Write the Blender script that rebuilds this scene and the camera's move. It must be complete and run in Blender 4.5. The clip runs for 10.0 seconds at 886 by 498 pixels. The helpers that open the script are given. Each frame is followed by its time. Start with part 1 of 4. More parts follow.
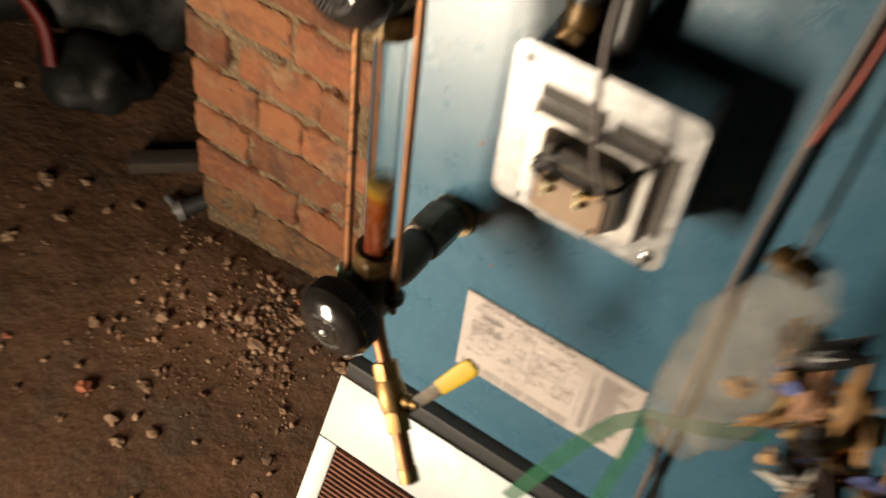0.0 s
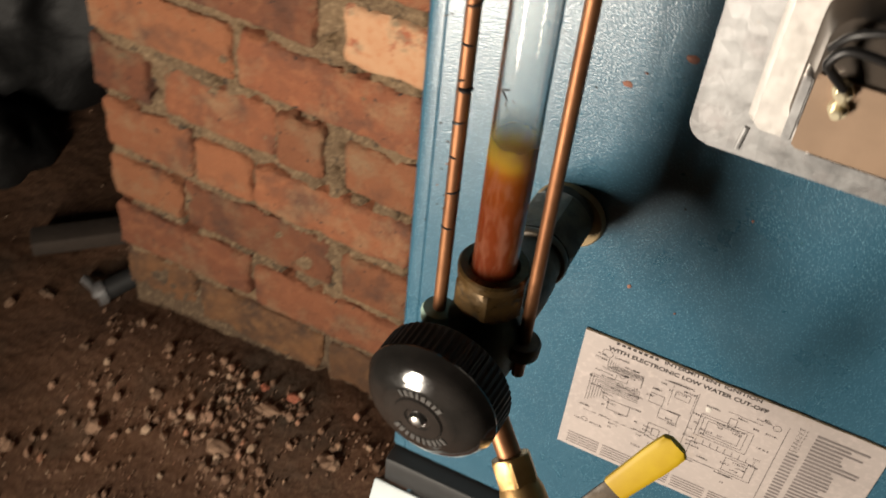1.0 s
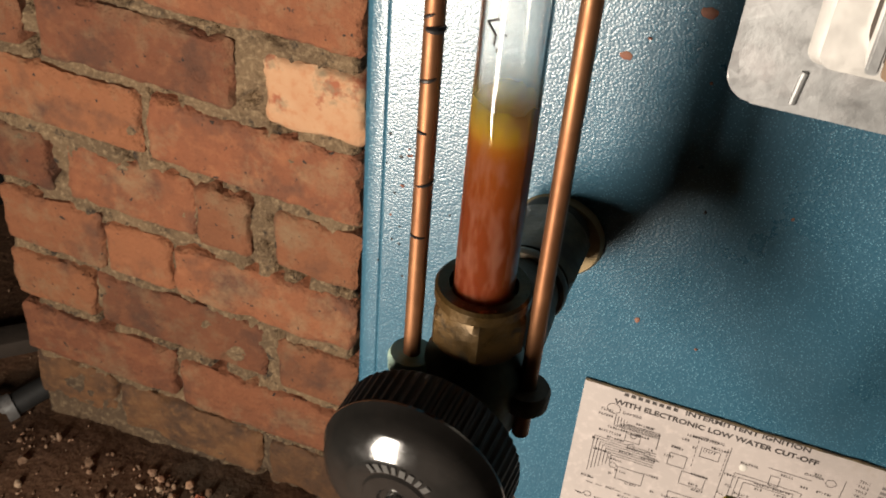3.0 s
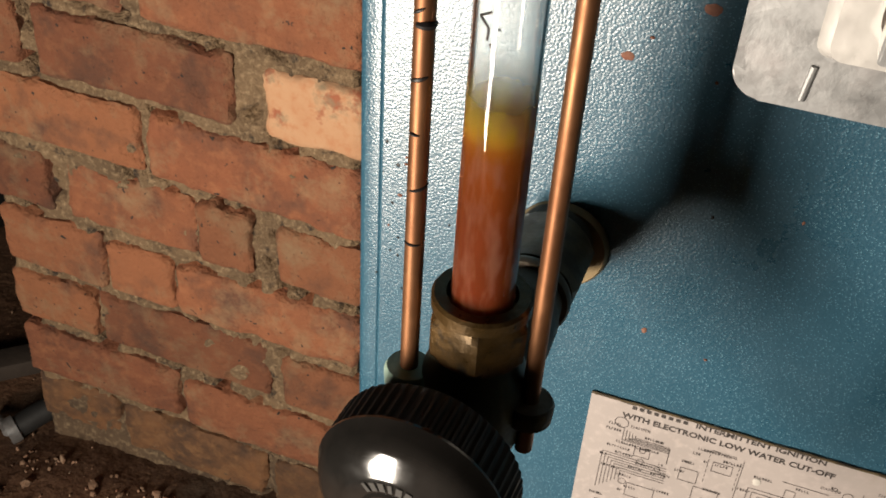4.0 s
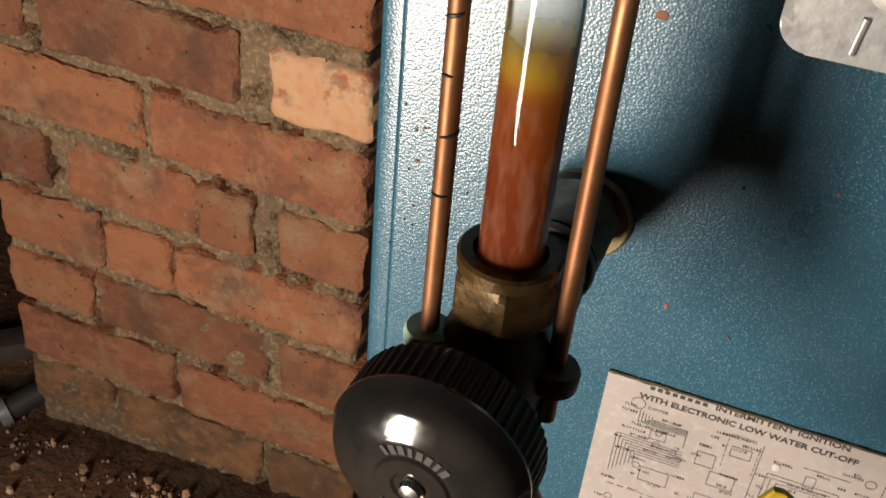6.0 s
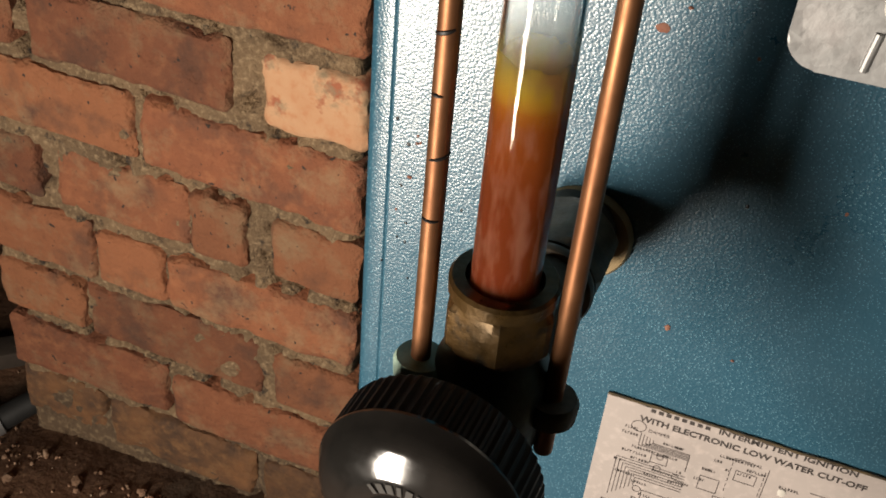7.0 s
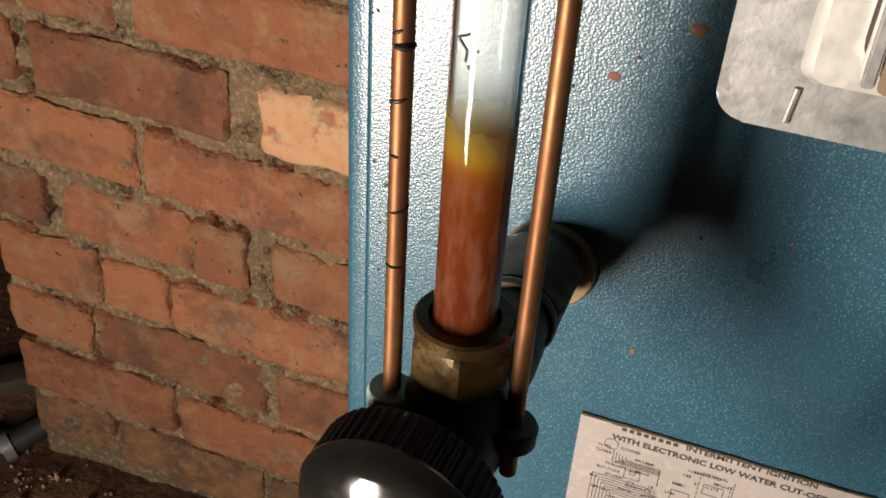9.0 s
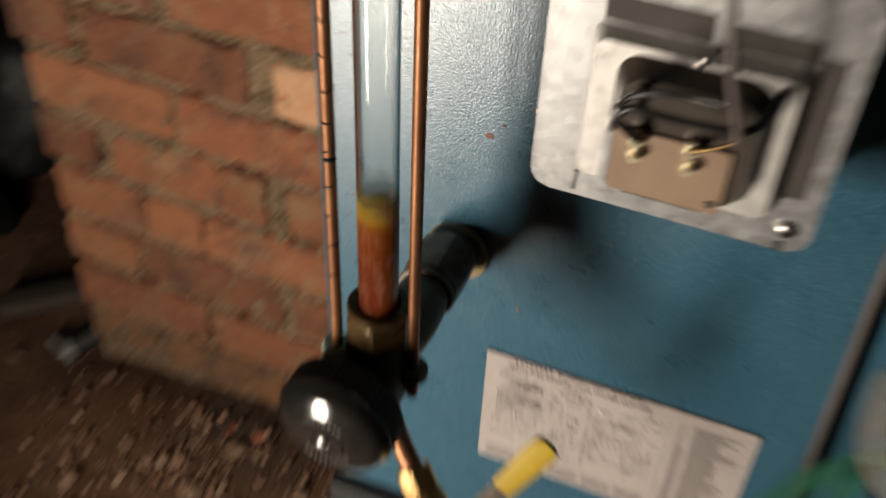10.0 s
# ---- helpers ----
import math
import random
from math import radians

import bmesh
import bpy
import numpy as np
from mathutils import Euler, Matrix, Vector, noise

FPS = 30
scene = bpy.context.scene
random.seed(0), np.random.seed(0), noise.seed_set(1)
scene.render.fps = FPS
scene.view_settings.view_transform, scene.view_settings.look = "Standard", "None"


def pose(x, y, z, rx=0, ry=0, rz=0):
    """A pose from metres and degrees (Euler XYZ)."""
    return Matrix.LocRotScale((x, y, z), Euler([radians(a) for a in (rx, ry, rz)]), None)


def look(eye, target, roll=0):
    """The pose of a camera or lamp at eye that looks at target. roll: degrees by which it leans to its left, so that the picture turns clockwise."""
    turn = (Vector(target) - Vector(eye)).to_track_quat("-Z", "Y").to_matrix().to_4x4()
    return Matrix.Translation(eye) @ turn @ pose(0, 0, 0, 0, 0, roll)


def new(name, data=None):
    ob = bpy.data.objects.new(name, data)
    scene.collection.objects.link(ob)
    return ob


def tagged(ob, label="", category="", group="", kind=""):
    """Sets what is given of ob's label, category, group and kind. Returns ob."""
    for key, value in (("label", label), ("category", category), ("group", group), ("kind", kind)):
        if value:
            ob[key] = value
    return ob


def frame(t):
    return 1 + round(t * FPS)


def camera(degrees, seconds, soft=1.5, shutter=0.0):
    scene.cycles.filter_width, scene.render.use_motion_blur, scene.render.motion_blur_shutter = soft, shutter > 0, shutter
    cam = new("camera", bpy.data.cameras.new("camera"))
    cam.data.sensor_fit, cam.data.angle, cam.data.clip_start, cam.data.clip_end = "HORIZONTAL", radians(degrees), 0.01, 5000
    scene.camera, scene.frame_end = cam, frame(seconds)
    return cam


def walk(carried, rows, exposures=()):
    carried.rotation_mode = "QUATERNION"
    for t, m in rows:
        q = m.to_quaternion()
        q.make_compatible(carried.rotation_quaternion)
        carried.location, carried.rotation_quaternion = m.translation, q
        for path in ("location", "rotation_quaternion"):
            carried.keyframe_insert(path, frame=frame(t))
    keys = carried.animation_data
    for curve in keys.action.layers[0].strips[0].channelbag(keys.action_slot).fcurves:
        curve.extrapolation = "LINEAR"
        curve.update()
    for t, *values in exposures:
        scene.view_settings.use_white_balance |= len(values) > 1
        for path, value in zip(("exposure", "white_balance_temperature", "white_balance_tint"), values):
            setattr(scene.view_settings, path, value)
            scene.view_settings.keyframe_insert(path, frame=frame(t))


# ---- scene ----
cam = camera(46.0, 10.0, soft=1.75, shutter=0.9)
# seconds, eye, tilt up, turn left, lean left
PATH = [
    (0, 0.2249, -0.4789, 1.2868, -48.27, 27.85, 8.19),
    (0.2, 0.1597, -0.4593, 1.2212, -48.55, 24.47, 9.03),
    (0.4, 0.1007, -0.4296, 1.1547, -47.23, 22.25, 9.89),
    (0.5, 0.0846, -0.4138, 1.1262, -46.35, 22.15, 10.56),
    (1, 0.0618, -0.3752, 1.0550, -43.91, 21.44, 6.42),
    (1.5, 0.0379, -0.3577, 1.0168, -41.68, 18.74, 4.65),
    (2, 0.0292, -0.3478, 1.0006, -41.47, 16.79, 5.60),
    (2.2, 0.0303, -0.3453, 0.9959, -40.71, 17.23, 5.44),
    (3.5, 0.0324, -0.3158, 0.9569, -37.59, 17.35, 4.55),
    (4, 0.0331, -0.3154, 0.9571, -37.32, 17.93, 3.85),
    (4.5, 0.0360, -0.3124, 0.9567, -37.39, 17.68, 3.74),
    (5, 0.0334, -0.3162, 0.9441, -37.75, 17.86, 4.46),
    (5.2, 0.0254, -0.3171, 0.9406, -37.31, 17.26, 4.88),
    (6.5, 0.0244, -0.3088, 0.9372, -37.19, 17.70, 5.79),
    (7, 0.0218, -0.3010, 0.9351, -37.03, 17.42, 5.52),
    (7.5, 0.0270, -0.3060, 0.9421, -36.56, 17.48, 5.44),
    (8, 0.0331, -0.3090, 0.9539, -36.20, 17.77, 4.86),
    (8.5, 0.0361, -0.3100, 0.9560, -36.34, 17.78, 4.45),
    (9, 0.0369, -0.3108, 0.9572, -36.46, 18.07, 3.86),
    (9.5, 0.0379, -0.3077, 0.9608, -36.84, 18.10, 2.62),
    (9.9, 0.0886, -0.3731, 1.0634, -40.52, 18.23, 2.87),
    (10, 0.1143, -0.3995, 1.1064, -42.30, 20.02, 2.88),
]
walk(cam, [(t, pose(x, y, z, 90 + tilt, 0, turn) @ pose(0, 0, 0, 0, 0, lean)) for t, x, y, z, tilt, turn, lean in PATH],
     exposures=((0.0, 0.27, 7400, 10), (0.6, 0.0, 6600, 10), (2.0, 0.0, 6500, 10), (3.5, 0.02, 6500, 10), (4.2, -0.13, 6500, 10), (4.5, -0.15, 6500, 10), (9.5, -0.15, 6500, 10), (10.0, -0.5, 6500, 10)))


# ---- light: one tall work lamp stood low towards the brick side, unseen pale cellar walls around it for fill ----
world = bpy.data.worlds.new("world")
scene.world = world
world.use_nodes = True
world.node_tree.nodes["Background"].inputs[0].default_value = (0.75, 0.75, 0.72, 1)
world.node_tree.nodes["Background"].inputs[1].default_value = 0.065
LAMP_AT = (-0.475, -1.00, 0.52)
lamp_data = bpy.data.lights.new("work_lamp", "AREA")
lamp_data.shape, lamp_data.size, lamp_data.size_y = "RECTANGLE", 0.20, 0.58
lamp_data.energy, lamp_data.spread, lamp_data.color = 13.6, radians(120), (1.0, 0.885, 0.745)
lamp = new("work_lamp", lamp_data)
lamp.matrix_world = look(LAMP_AT, (-0.29, 0.1, 0.62))


# ---- materials ----
def material(name, base, rough=0.5, metal=0.0, second=None, scale=40.0, bump=0.0, bump_scale=200.0, grain=None, grain_scale=400.0,
             stain=None, stain_scale=12.0, stain_at=(0.55, 0.7), coat=0.0, rough_var=0.0, distance=0.002, vary=0.0, detail=6.0, smear=None, pits=None, drift=None, island=None):
    """A principled surface: base and second colour mixed by a wide noise, fine grain, stains with shapes of their own, relief."""
    mat = bpy.data.materials.new(name)
    mat.use_nodes = True
    nt = mat.node_tree
    bsdf = nt.nodes["Principled BSDF"]
    co = nt.nodes.new("ShaderNodeTexCoord").outputs["Object"]
    if vary or drift:
        # every piece takes its own stretch of the pattern
        own = nt.nodes.new("ShaderNodeVectorMath")
        own.operation = "MULTIPLY_ADD"
        own.inputs[1].default_value = (31.0, 17.0, 23.0)
        nt.links.new(nt.nodes.new("ShaderNodeObjectInfo").outputs["Random"], own.inputs[0])
        nt.links.new(co, own.inputs[2])
        co = own.outputs[0]

    def tex(s, det=detail, rgh=0.6):
        n = nt.nodes.new("ShaderNodeTexNoise")
        n.inputs["Scale"].default_value, n.inputs["Detail"].default_value, n.inputs["Roughness"].default_value = s, det, rgh
        nt.links.new(co, n.inputs["Vector"])
        return n.outputs["Fac"]

    def ramp(src, a, b):
        n = nt.nodes.new("ShaderNodeMapRange")
        n.inputs["From Min"].default_value, n.inputs["From Max"].default_value = a, b
        nt.links.new(src, n.inputs["Value"])
        return n.outputs["Result"]

    def mix(fac, a, b, blend="MIX"):
        n = nt.nodes.new("ShaderNodeMix")
        n.data_type, n.blend_type = "RGBA", blend
        for sock, val in ((n.inputs[0], fac), (n.inputs[6], a), (n.inputs[7], b)):
            if isinstance(val, (int, float)):
                sock.default_value = val
            elif isinstance(val, tuple):
                sock.default_value = (*val, 1)
            else:
                nt.links.new(val, sock)
        return n.outputs[2]

    colour = mix(ramp(tex(scale), 0.35, 0.65), base, second or tuple(c * 0.75 for c in base))
    if drift:
        info = nt.nodes.new("ShaderNodeObjectInfo")
        frac = nt.nodes.new("ShaderNodeMath")
        frac.operation = "FRACT"
        scaled = nt.nodes.new("ShaderNodeMath")
        scaled.operation = "MULTIPLY"
        scaled.inputs[1].default_value = 7.31
        nt.links.new(info.outputs["Random"], scaled.inputs[0])
        nt.links.new(scaled.outputs[0], frac.inputs[0])
        colour = mix(ramp(frac.outputs[0], -0.1, 1.3), colour, drift)
    if island:
        colour = mix(ramp(nt.nodes.new("ShaderNodeNewGeometry").outputs["Random Per Island"], *island[1]), colour, island[0])
    if grain:
        colour = mix(ramp(tex(grain_scale, 3.0), 0.5, 0.72), colour, grain)
    if stain:
        colour = mix(ramp(tex(stain_scale, 8.0), *stain_at), colour, stain)
    if smear:
        colour = mix(ramp(tex(smear[1], 7.0, 0.7), *smear[2]), colour, smear[0])
    if pits:
        colour = mix(ramp(tex(pits[1], 2.0), *pits[2]), colour, pits[0])
    if vary:
        info = nt.nodes.new("ShaderNodeObjectInfo")
        hsv = nt.nodes.new("ShaderNodeHueSaturation")
        val = nt.nodes.new("ShaderNodeMapRange")
        val.inputs["To Min"].default_value, val.inputs["To Max"].default_value = 1 - vary, 1 + vary
        nt.links.new(info.outputs["Random"], val.inputs["Value"])
        nt.links.new(val.outputs["Result"], hsv.inputs["Value"])
        nt.links.new(colour, hsv.inputs["Color"])
        colour = hsv.outputs["Color"]
    nt.links.new(colour, bsdf.inputs["Base Color"])
    bsdf.inputs["Metallic"].default_value = metal
    bsdf.inputs["Coat Weight"].default_value = coat
    bsdf.inputs["Specular IOR Level"].default_value = 0.5 + 0.5 * (coat > 0.25)
    bsdf.inputs["Coat Roughness"].default_value = 0.08
    if rough_var:
        n = nt.nodes.new("ShaderNodeMapRange")
        n.inputs["From Min"].default_value, n.inputs["From Max"].default_value = 0.3, 0.7
        n.inputs["To Min"].default_value, n.inputs["To Max"].default_value = max(0.03, rough - rough_var), min(1, rough + rough_var)
        nt.links.new(tex(scale * 3), n.inputs["Value"])
        nt.links.new(n.outputs["Result"], bsdf.inputs["Roughness"])
    else:
        bsdf.inputs["Roughness"].default_value = rough
    if bump:
        b = nt.nodes.new("ShaderNodeBump")
        b.inputs["Strength"].default_value, b.inputs["Distance"].default_value = bump, distance
        nt.links.new(tex(bump_scale, 5.0), b.inputs["Height"])
        nt.links.new(b.outputs["Normal"], bsdf.inputs["Normal"])
    return mat


def hammered_paint():
    """Teal stove enamel with a pebbled, hammered relief."""
    mat = material("hammered_blue_enamel", (0.023, 0.086, 0.136), 0.295, second=(0.034, 0.106, 0.162), scale=9, rough_var=0.05,
                   grain=(0.045, 0.125, 0.178), grain_scale=900)
    nt = mat.node_tree
    bsdf = nt.nodes["Principled BSDF"]
    bsdf.inputs["IOR"].default_value, bsdf.inputs["Specular IOR Level"].default_value = 1.65, 0.72
    co = nt.nodes.new("ShaderNodeTexCoord").outputs["Object"]
    warp = nt.nodes.new("ShaderNodeTexNoise")
    warp.inputs["Scale"].default_value = 260
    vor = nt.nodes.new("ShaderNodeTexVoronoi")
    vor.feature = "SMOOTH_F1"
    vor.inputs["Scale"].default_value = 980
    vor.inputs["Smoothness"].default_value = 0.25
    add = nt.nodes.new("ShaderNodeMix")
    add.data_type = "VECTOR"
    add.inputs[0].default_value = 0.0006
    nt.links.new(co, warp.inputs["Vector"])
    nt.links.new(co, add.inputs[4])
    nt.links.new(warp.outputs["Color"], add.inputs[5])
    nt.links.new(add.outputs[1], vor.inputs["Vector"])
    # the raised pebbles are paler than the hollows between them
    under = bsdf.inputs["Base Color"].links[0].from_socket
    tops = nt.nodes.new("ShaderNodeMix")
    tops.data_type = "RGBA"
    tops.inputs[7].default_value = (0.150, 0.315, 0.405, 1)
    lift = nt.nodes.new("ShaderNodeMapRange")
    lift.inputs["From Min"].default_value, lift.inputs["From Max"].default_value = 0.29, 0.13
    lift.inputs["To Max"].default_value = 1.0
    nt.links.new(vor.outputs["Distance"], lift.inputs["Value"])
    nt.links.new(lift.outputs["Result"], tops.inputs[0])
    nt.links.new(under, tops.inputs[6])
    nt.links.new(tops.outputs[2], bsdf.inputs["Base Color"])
    b = nt.nodes.new("ShaderNodeBump")
    b.inputs["Strength"].default_value, b.inputs["Distance"].default_value = 0.27, 0.0004
    b.invert = True
    nt.links.new(vor.outputs["Distance"], b.inputs["Height"])
    nt.links.new(b.outputs["Normal"], bsdf.inputs["Normal"])
    return mat


def galvanised():
    """Zinc spangle: flat crystals of differing grey."""
    mat = material("galvanised_steel", (0.62, 0.60, 0.60), 0.42, metal=0.75, rough_var=0.1, bump=0.12, bump_scale=500, distance=0.0005)
    nt = mat.node_tree
    bsdf = nt.nodes["Principled BSDF"]
    co = nt.nodes.new("ShaderNodeTexCoord").outputs["Object"]
    vor = nt.nodes.new("ShaderNodeTexVoronoi")
    vor.inputs["Scale"].default_value = 190
    vor.inputs["Randomness"].default_value = 1.0
    ramp = nt.nodes.new("ShaderNodeMapRange")
    ramp.inputs["To Min"].default_value, ramp.inputs["To Max"].default_value = 0.36, 0.455
    hue = nt.nodes.new("ShaderNodeCombineColor")
    nt.links.new(co, vor.inputs["Vector"])
    sep = nt.nodes.new("ShaderNodeSeparateColor")
    nt.links.new(vor.outputs["Color"], sep.inputs[0])
    nt.links.new(sep.outputs[0], ramp.inputs["Value"])
    for i in range(3):
        nt.links.new(ramp.outputs["Result"], hue.inputs[i])
    # handling marks and a faint warm bloom over the crystals
    marks = nt.nodes.new("ShaderNodeTexNoise")
    marks.inputs["Scale"].default_value, marks.inputs["Detail"].default_value, marks.inputs["Roughness"].default_value = 85, 9, 0.7
    nt.links.new(co, marks.inputs["Vector"])
    worn = nt.nodes.new("ShaderNodeMapRange")
    worn.inputs["From Min"].default_value, worn.inputs["From Max"].default_value = 0.45, 0.70
    worn.inputs["To Max"].default_value = 0.55
    nt.links.new(marks.outputs["Fac"], worn.inputs["Value"])
    bloom = nt.nodes.new("ShaderNodeMix")
    bloom.data_type = "RGBA"
    bloom.inputs[7].default_value = (0.30, 0.265, 0.26, 1)
    nt.links.new(worn.outputs["Result"], bloom.inputs[0])
    nt.links.new(hue.outputs[0], bloom.inputs[6])
    nt.links.new(bloom.outputs[2], bsdf.inputs["Base Color"])
    return mat


def glass_material(name, tint=(1, 1, 1), rough=0.0, ior=1.45):
    mat = bpy.data.materials.new(name)
    mat.use_nodes = True
    b = mat.node_tree.nodes["Principled BSDF"]
    b.inputs["Base Color"].default_value = (*tint, 1)
    b.inputs["Transmission Weight"].default_value = 1
    b.inputs["Roughness"].default_value, b.inputs["IOR"].default_value = rough, ior
    return mat


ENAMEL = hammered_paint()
ZINC = galvanised()
BRICK = material("red_brick", (0.190, 0.062, 0.028), 0.9, second=(0.115, 0.040, 0.021), scale=19, bump=1.0, bump_scale=80, distance=0.007,
                 drift=(0.255, 0.100, 0.042), grain=(0.240, 0.092, 0.041), grain_scale=70, stain=(0.085, 0.040, 0.025), stain_scale=19, stain_at=(0.52, 0.74), vary=0.28,
                 smear=((0.235, 0.146, 0.078), 17, (0.51, 0.72)), pits=((0.030, 0.020, 0.015), 130, (0.68, 0.73)))
PALE_BRICK = material("salmon_brick", (0.44, 0.235, 0.125), 0.9, second=(0.48, 0.29, 0.165), scale=25, bump=0.5, bump_scale=120, distance=0.003,
                      grain=(0.42, 0.20, 0.10), grain_scale=130, stain=(0.30, 0.10, 0.05), stain_scale=20, stain_at=(0.56, 0.60),
                      smear=((0.22, 0.165, 0.10), 24, (0.54, 0.66)))
MORTAR = material("lime_mortar", (0.205, 0.132, 0.071), 0.95, second=(0.112, 0.072, 0.039), scale=15, bump=1.0, bump_scale=120, distance=0.009,
                  grain=(0.32, 0.225, 0.13), grain_scale=200, stain=(0.030, 0.021, 0.015), stain_scale=58, stain_at=(0.56, 0.65))
SMEARED = material("dirty_base_brick", (0.165, 0.072, 0.026), 0.85, second=(0.050, 0.026, 0.014), scale=18, bump=0.9, bump_scale=110, distance=0.004,
                   grain=(0.150, 0.074, 0.030), grain_scale=90, vary=0.15, smear=((0.18, 0.105, 0.048), 26, (0.62, 0.74)))
DIRT = material("damp_dirt", (0.105, 0.048, 0.023), 0.78, second=(0.066, 0.031, 0.016), scale=5, bump=0.7, bump_scale=45, distance=0.008,
                grain=(0.15, 0.085, 0.046), grain_scale=240, stain=(0.050, 0.035, 0.022), stain_scale=6, stain_at=(0.52, 0.7), rough_var=0.14)
STONE = material("rubble_stone", (0.27, 0.17, 0.108), 0.9, second=(0.16, 0.095, 0.06), scale=30, bump=0.6, bump_scale=180, distance=0.002, vary=0.45)
RUBBLE = material("crushed_rubble", (0.20, 0.112, 0.066), 0.92, second=(0.085, 0.05, 0.03), scale=22, bump=0.7, bump_scale=180, distance=0.002,
                  grain=(0.27, 0.18, 0.12), grain_scale=70, island=((0.34, 0.20, 0.13), (0.35, 1.1)))
BRICK_CHIP = material("brick_chip", (0.34, 0.11, 0.06), 0.9, bump=0.5, bump_scale=160)
COPPER = material("aged_copper", (0.30, 0.140, 0.066), 0.48, metal=0.8, second=(0.225, 0.098, 0.046), scale=60, rough_var=0.08, stain=(0.22, 0.09, 0.05),
                  stain_scale=45, stain_at=(0.62, 0.75))
FADED_GREY = material("worn_raised_lettering", (0.060, 0.055, 0.050), 0.75)
BLACK_MARK = material("black_marker_ink", (0.012, 0.010, 0.010), 0.5)
BRONZE = material("tarnished_bronze", (0.125, 0.070, 0.022), 0.38, metal=0.6, second=(0.040, 0.025, 0.009), scale=60, rough_var=0.14, bump=0.4,
                  bump_scale=260, distance=0.001, stain=(0.035, 0.028, 0.02), stain_scale=75, stain_at=(0.54, 0.62))
DARK_BRONZE = material("blackened_bronze", (0.112, 0.080, 0.048), 0.6, metal=0.1, second=(0.042, 0.033, 0.024), scale=60, rough_var=0.12, bump=0.3,
                       bump_scale=240, distance=0.001)
UNION_BRONZE = material("worn_brown_bronze", (0.185, 0.135, 0.085), 0.45, metal=0.15, second=(0.075, 0.055, 0.036), scale=90, rough_var=0.12, bump=0.35, bump_scale=200,
                        distance=0.001)
PATINA = material("blackened_green_bronze", (0.085, 0.105, 0.080), 0.5, metal=0.1, second=(0.045, 0.040, 0.030), scale=60, rough_var=0.12, bump=0.3, bump_scale=240, distance=0.001)
VERDIGRIS = material("verdigris_bronze", (0.42, 0.56, 0.46), 0.75, second=(0.34, 0.48, 0.40), scale=55, bump=0.4, bump_scale=300, distance=0.001,
                     grain=(0.30, 0.42, 0.37), grain_scale=240, metal=0.1)
BAKELITE = material("black_bakelite", (0.013, 0.012, 0.011), 0.13, second=(0.024, 0.021, 0.019), scale=50, rough_var=0.05, coat=0.3)
DULL_BAKELITE = material("dusty_black_bakelite", (0.014, 0.012, 0.011), 0.60, second=(0.022, 0.019, 0.016), scale=60, rough_var=0.10)
BRASS = material("yellow_brass", (0.38, 0.245, 0.10), 0.48, metal=0.8, second=(0.26, 0.155, 0.06), scale=60, rough_var=0.1, bump=0.15, bump_scale=300,
                 distance=0.0006)
BRIGHT_BRASS = material("polished_brass_nut", (0.90, 0.80, 0.56), 0.25, metal=0.5, scale=80)
STEEL = material("bright_steel", (0.62, 0.60, 0.57), 0.28, metal=1.0, rough_var=0.1, scale=90)
OLD_BRASS = material("dull_old_brass", (0.34, 0.25, 0.13), 0.6, metal=0.35, second=(0.24, 0.17, 0.09), scale=80)
DAMP_MORTAR = material("damp_dirty_mortar", (0.105, 0.066, 0.036), 0.9, second=(0.055, 0.034, 0.02), scale=20, bump=1.0, bump_scale=120, distance=0.006,
                       grain=(0.20, 0.14, 0.08), grain_scale=150)
YELLOW = material("yellow_vinyl", (0.58, 0.40, 0.008), 0.55, second=(0.46, 0.29, 0.008), scale=40, stain=(0.35, 0.22, 0.02), stain_scale=60,
                  stain_at=(0.66, 0.8))
PAPER = material("label_paper", (0.45, 0.395, 0.37), 0.42, second=(0.385, 0.34, 0.32), scale=14, grain=(0.48, 0.42, 0.395), grain_scale=300,
                 stain=(0.34, 0.27, 0.20), stain_scale=24, stain_at=(0.62, 0.78), coat=0.15, bump=0.1, bump_scale=30, distance=0.002)
INK = material("label_ink", (0.055, 0.045, 0.042), 0.6)
GREY_INK = material("label_grey_print", (0.20, 0.172, 0.165), 0.6)
CHAR = material("scorched_paper_edge", (0.055, 0.040, 0.025), 0.8, second=(0.14, 0.10, 0.05), scale=180)
BLACK_STEEL = material("black_painted_steel", (0.020, 0.020, 0.020), 0.5, scale=20, rough_var=0.1, bump=0.15, bump_scale=300, distance=0.0005)
PALE_STEEL = material("pale_painted_steel", (0.40, 0.45, 0.46), 0.45, second=(0.34, 0.39, 0.40), scale=10, rough_var=0.1, bump=0.15, bump_scale=260,
                      distance=0.0006, stain=(0.25, 0.15, 0.09), stain_scale=40, stain_at=(0.66, 0.74))
RUST = material("rusted_louvre", (0.17, 0.062, 0.035), 0.85, second=(0.10, 0.038, 0.024), scale=40, bump=0.5, bump_scale=250, distance=0.001,
                stain=(0.26, 0.19, 0.15), stain_scale=30, stain_at=(0.6, 0.75))
RUST_SPOT = material("rust_spot", (0.19, 0.066, 0.040), 0.8, second=(0.25, 0.12, 0.08), scale=300)
TAN = material("tan_terminal_board", (0.30, 0.20, 0.13), 0.55, second=(0.25, 0.165, 0.105), scale=50)
BLACK_WIRE = material("black_wire_jacket", (0.014, 0.013, 0.013), 0.38)
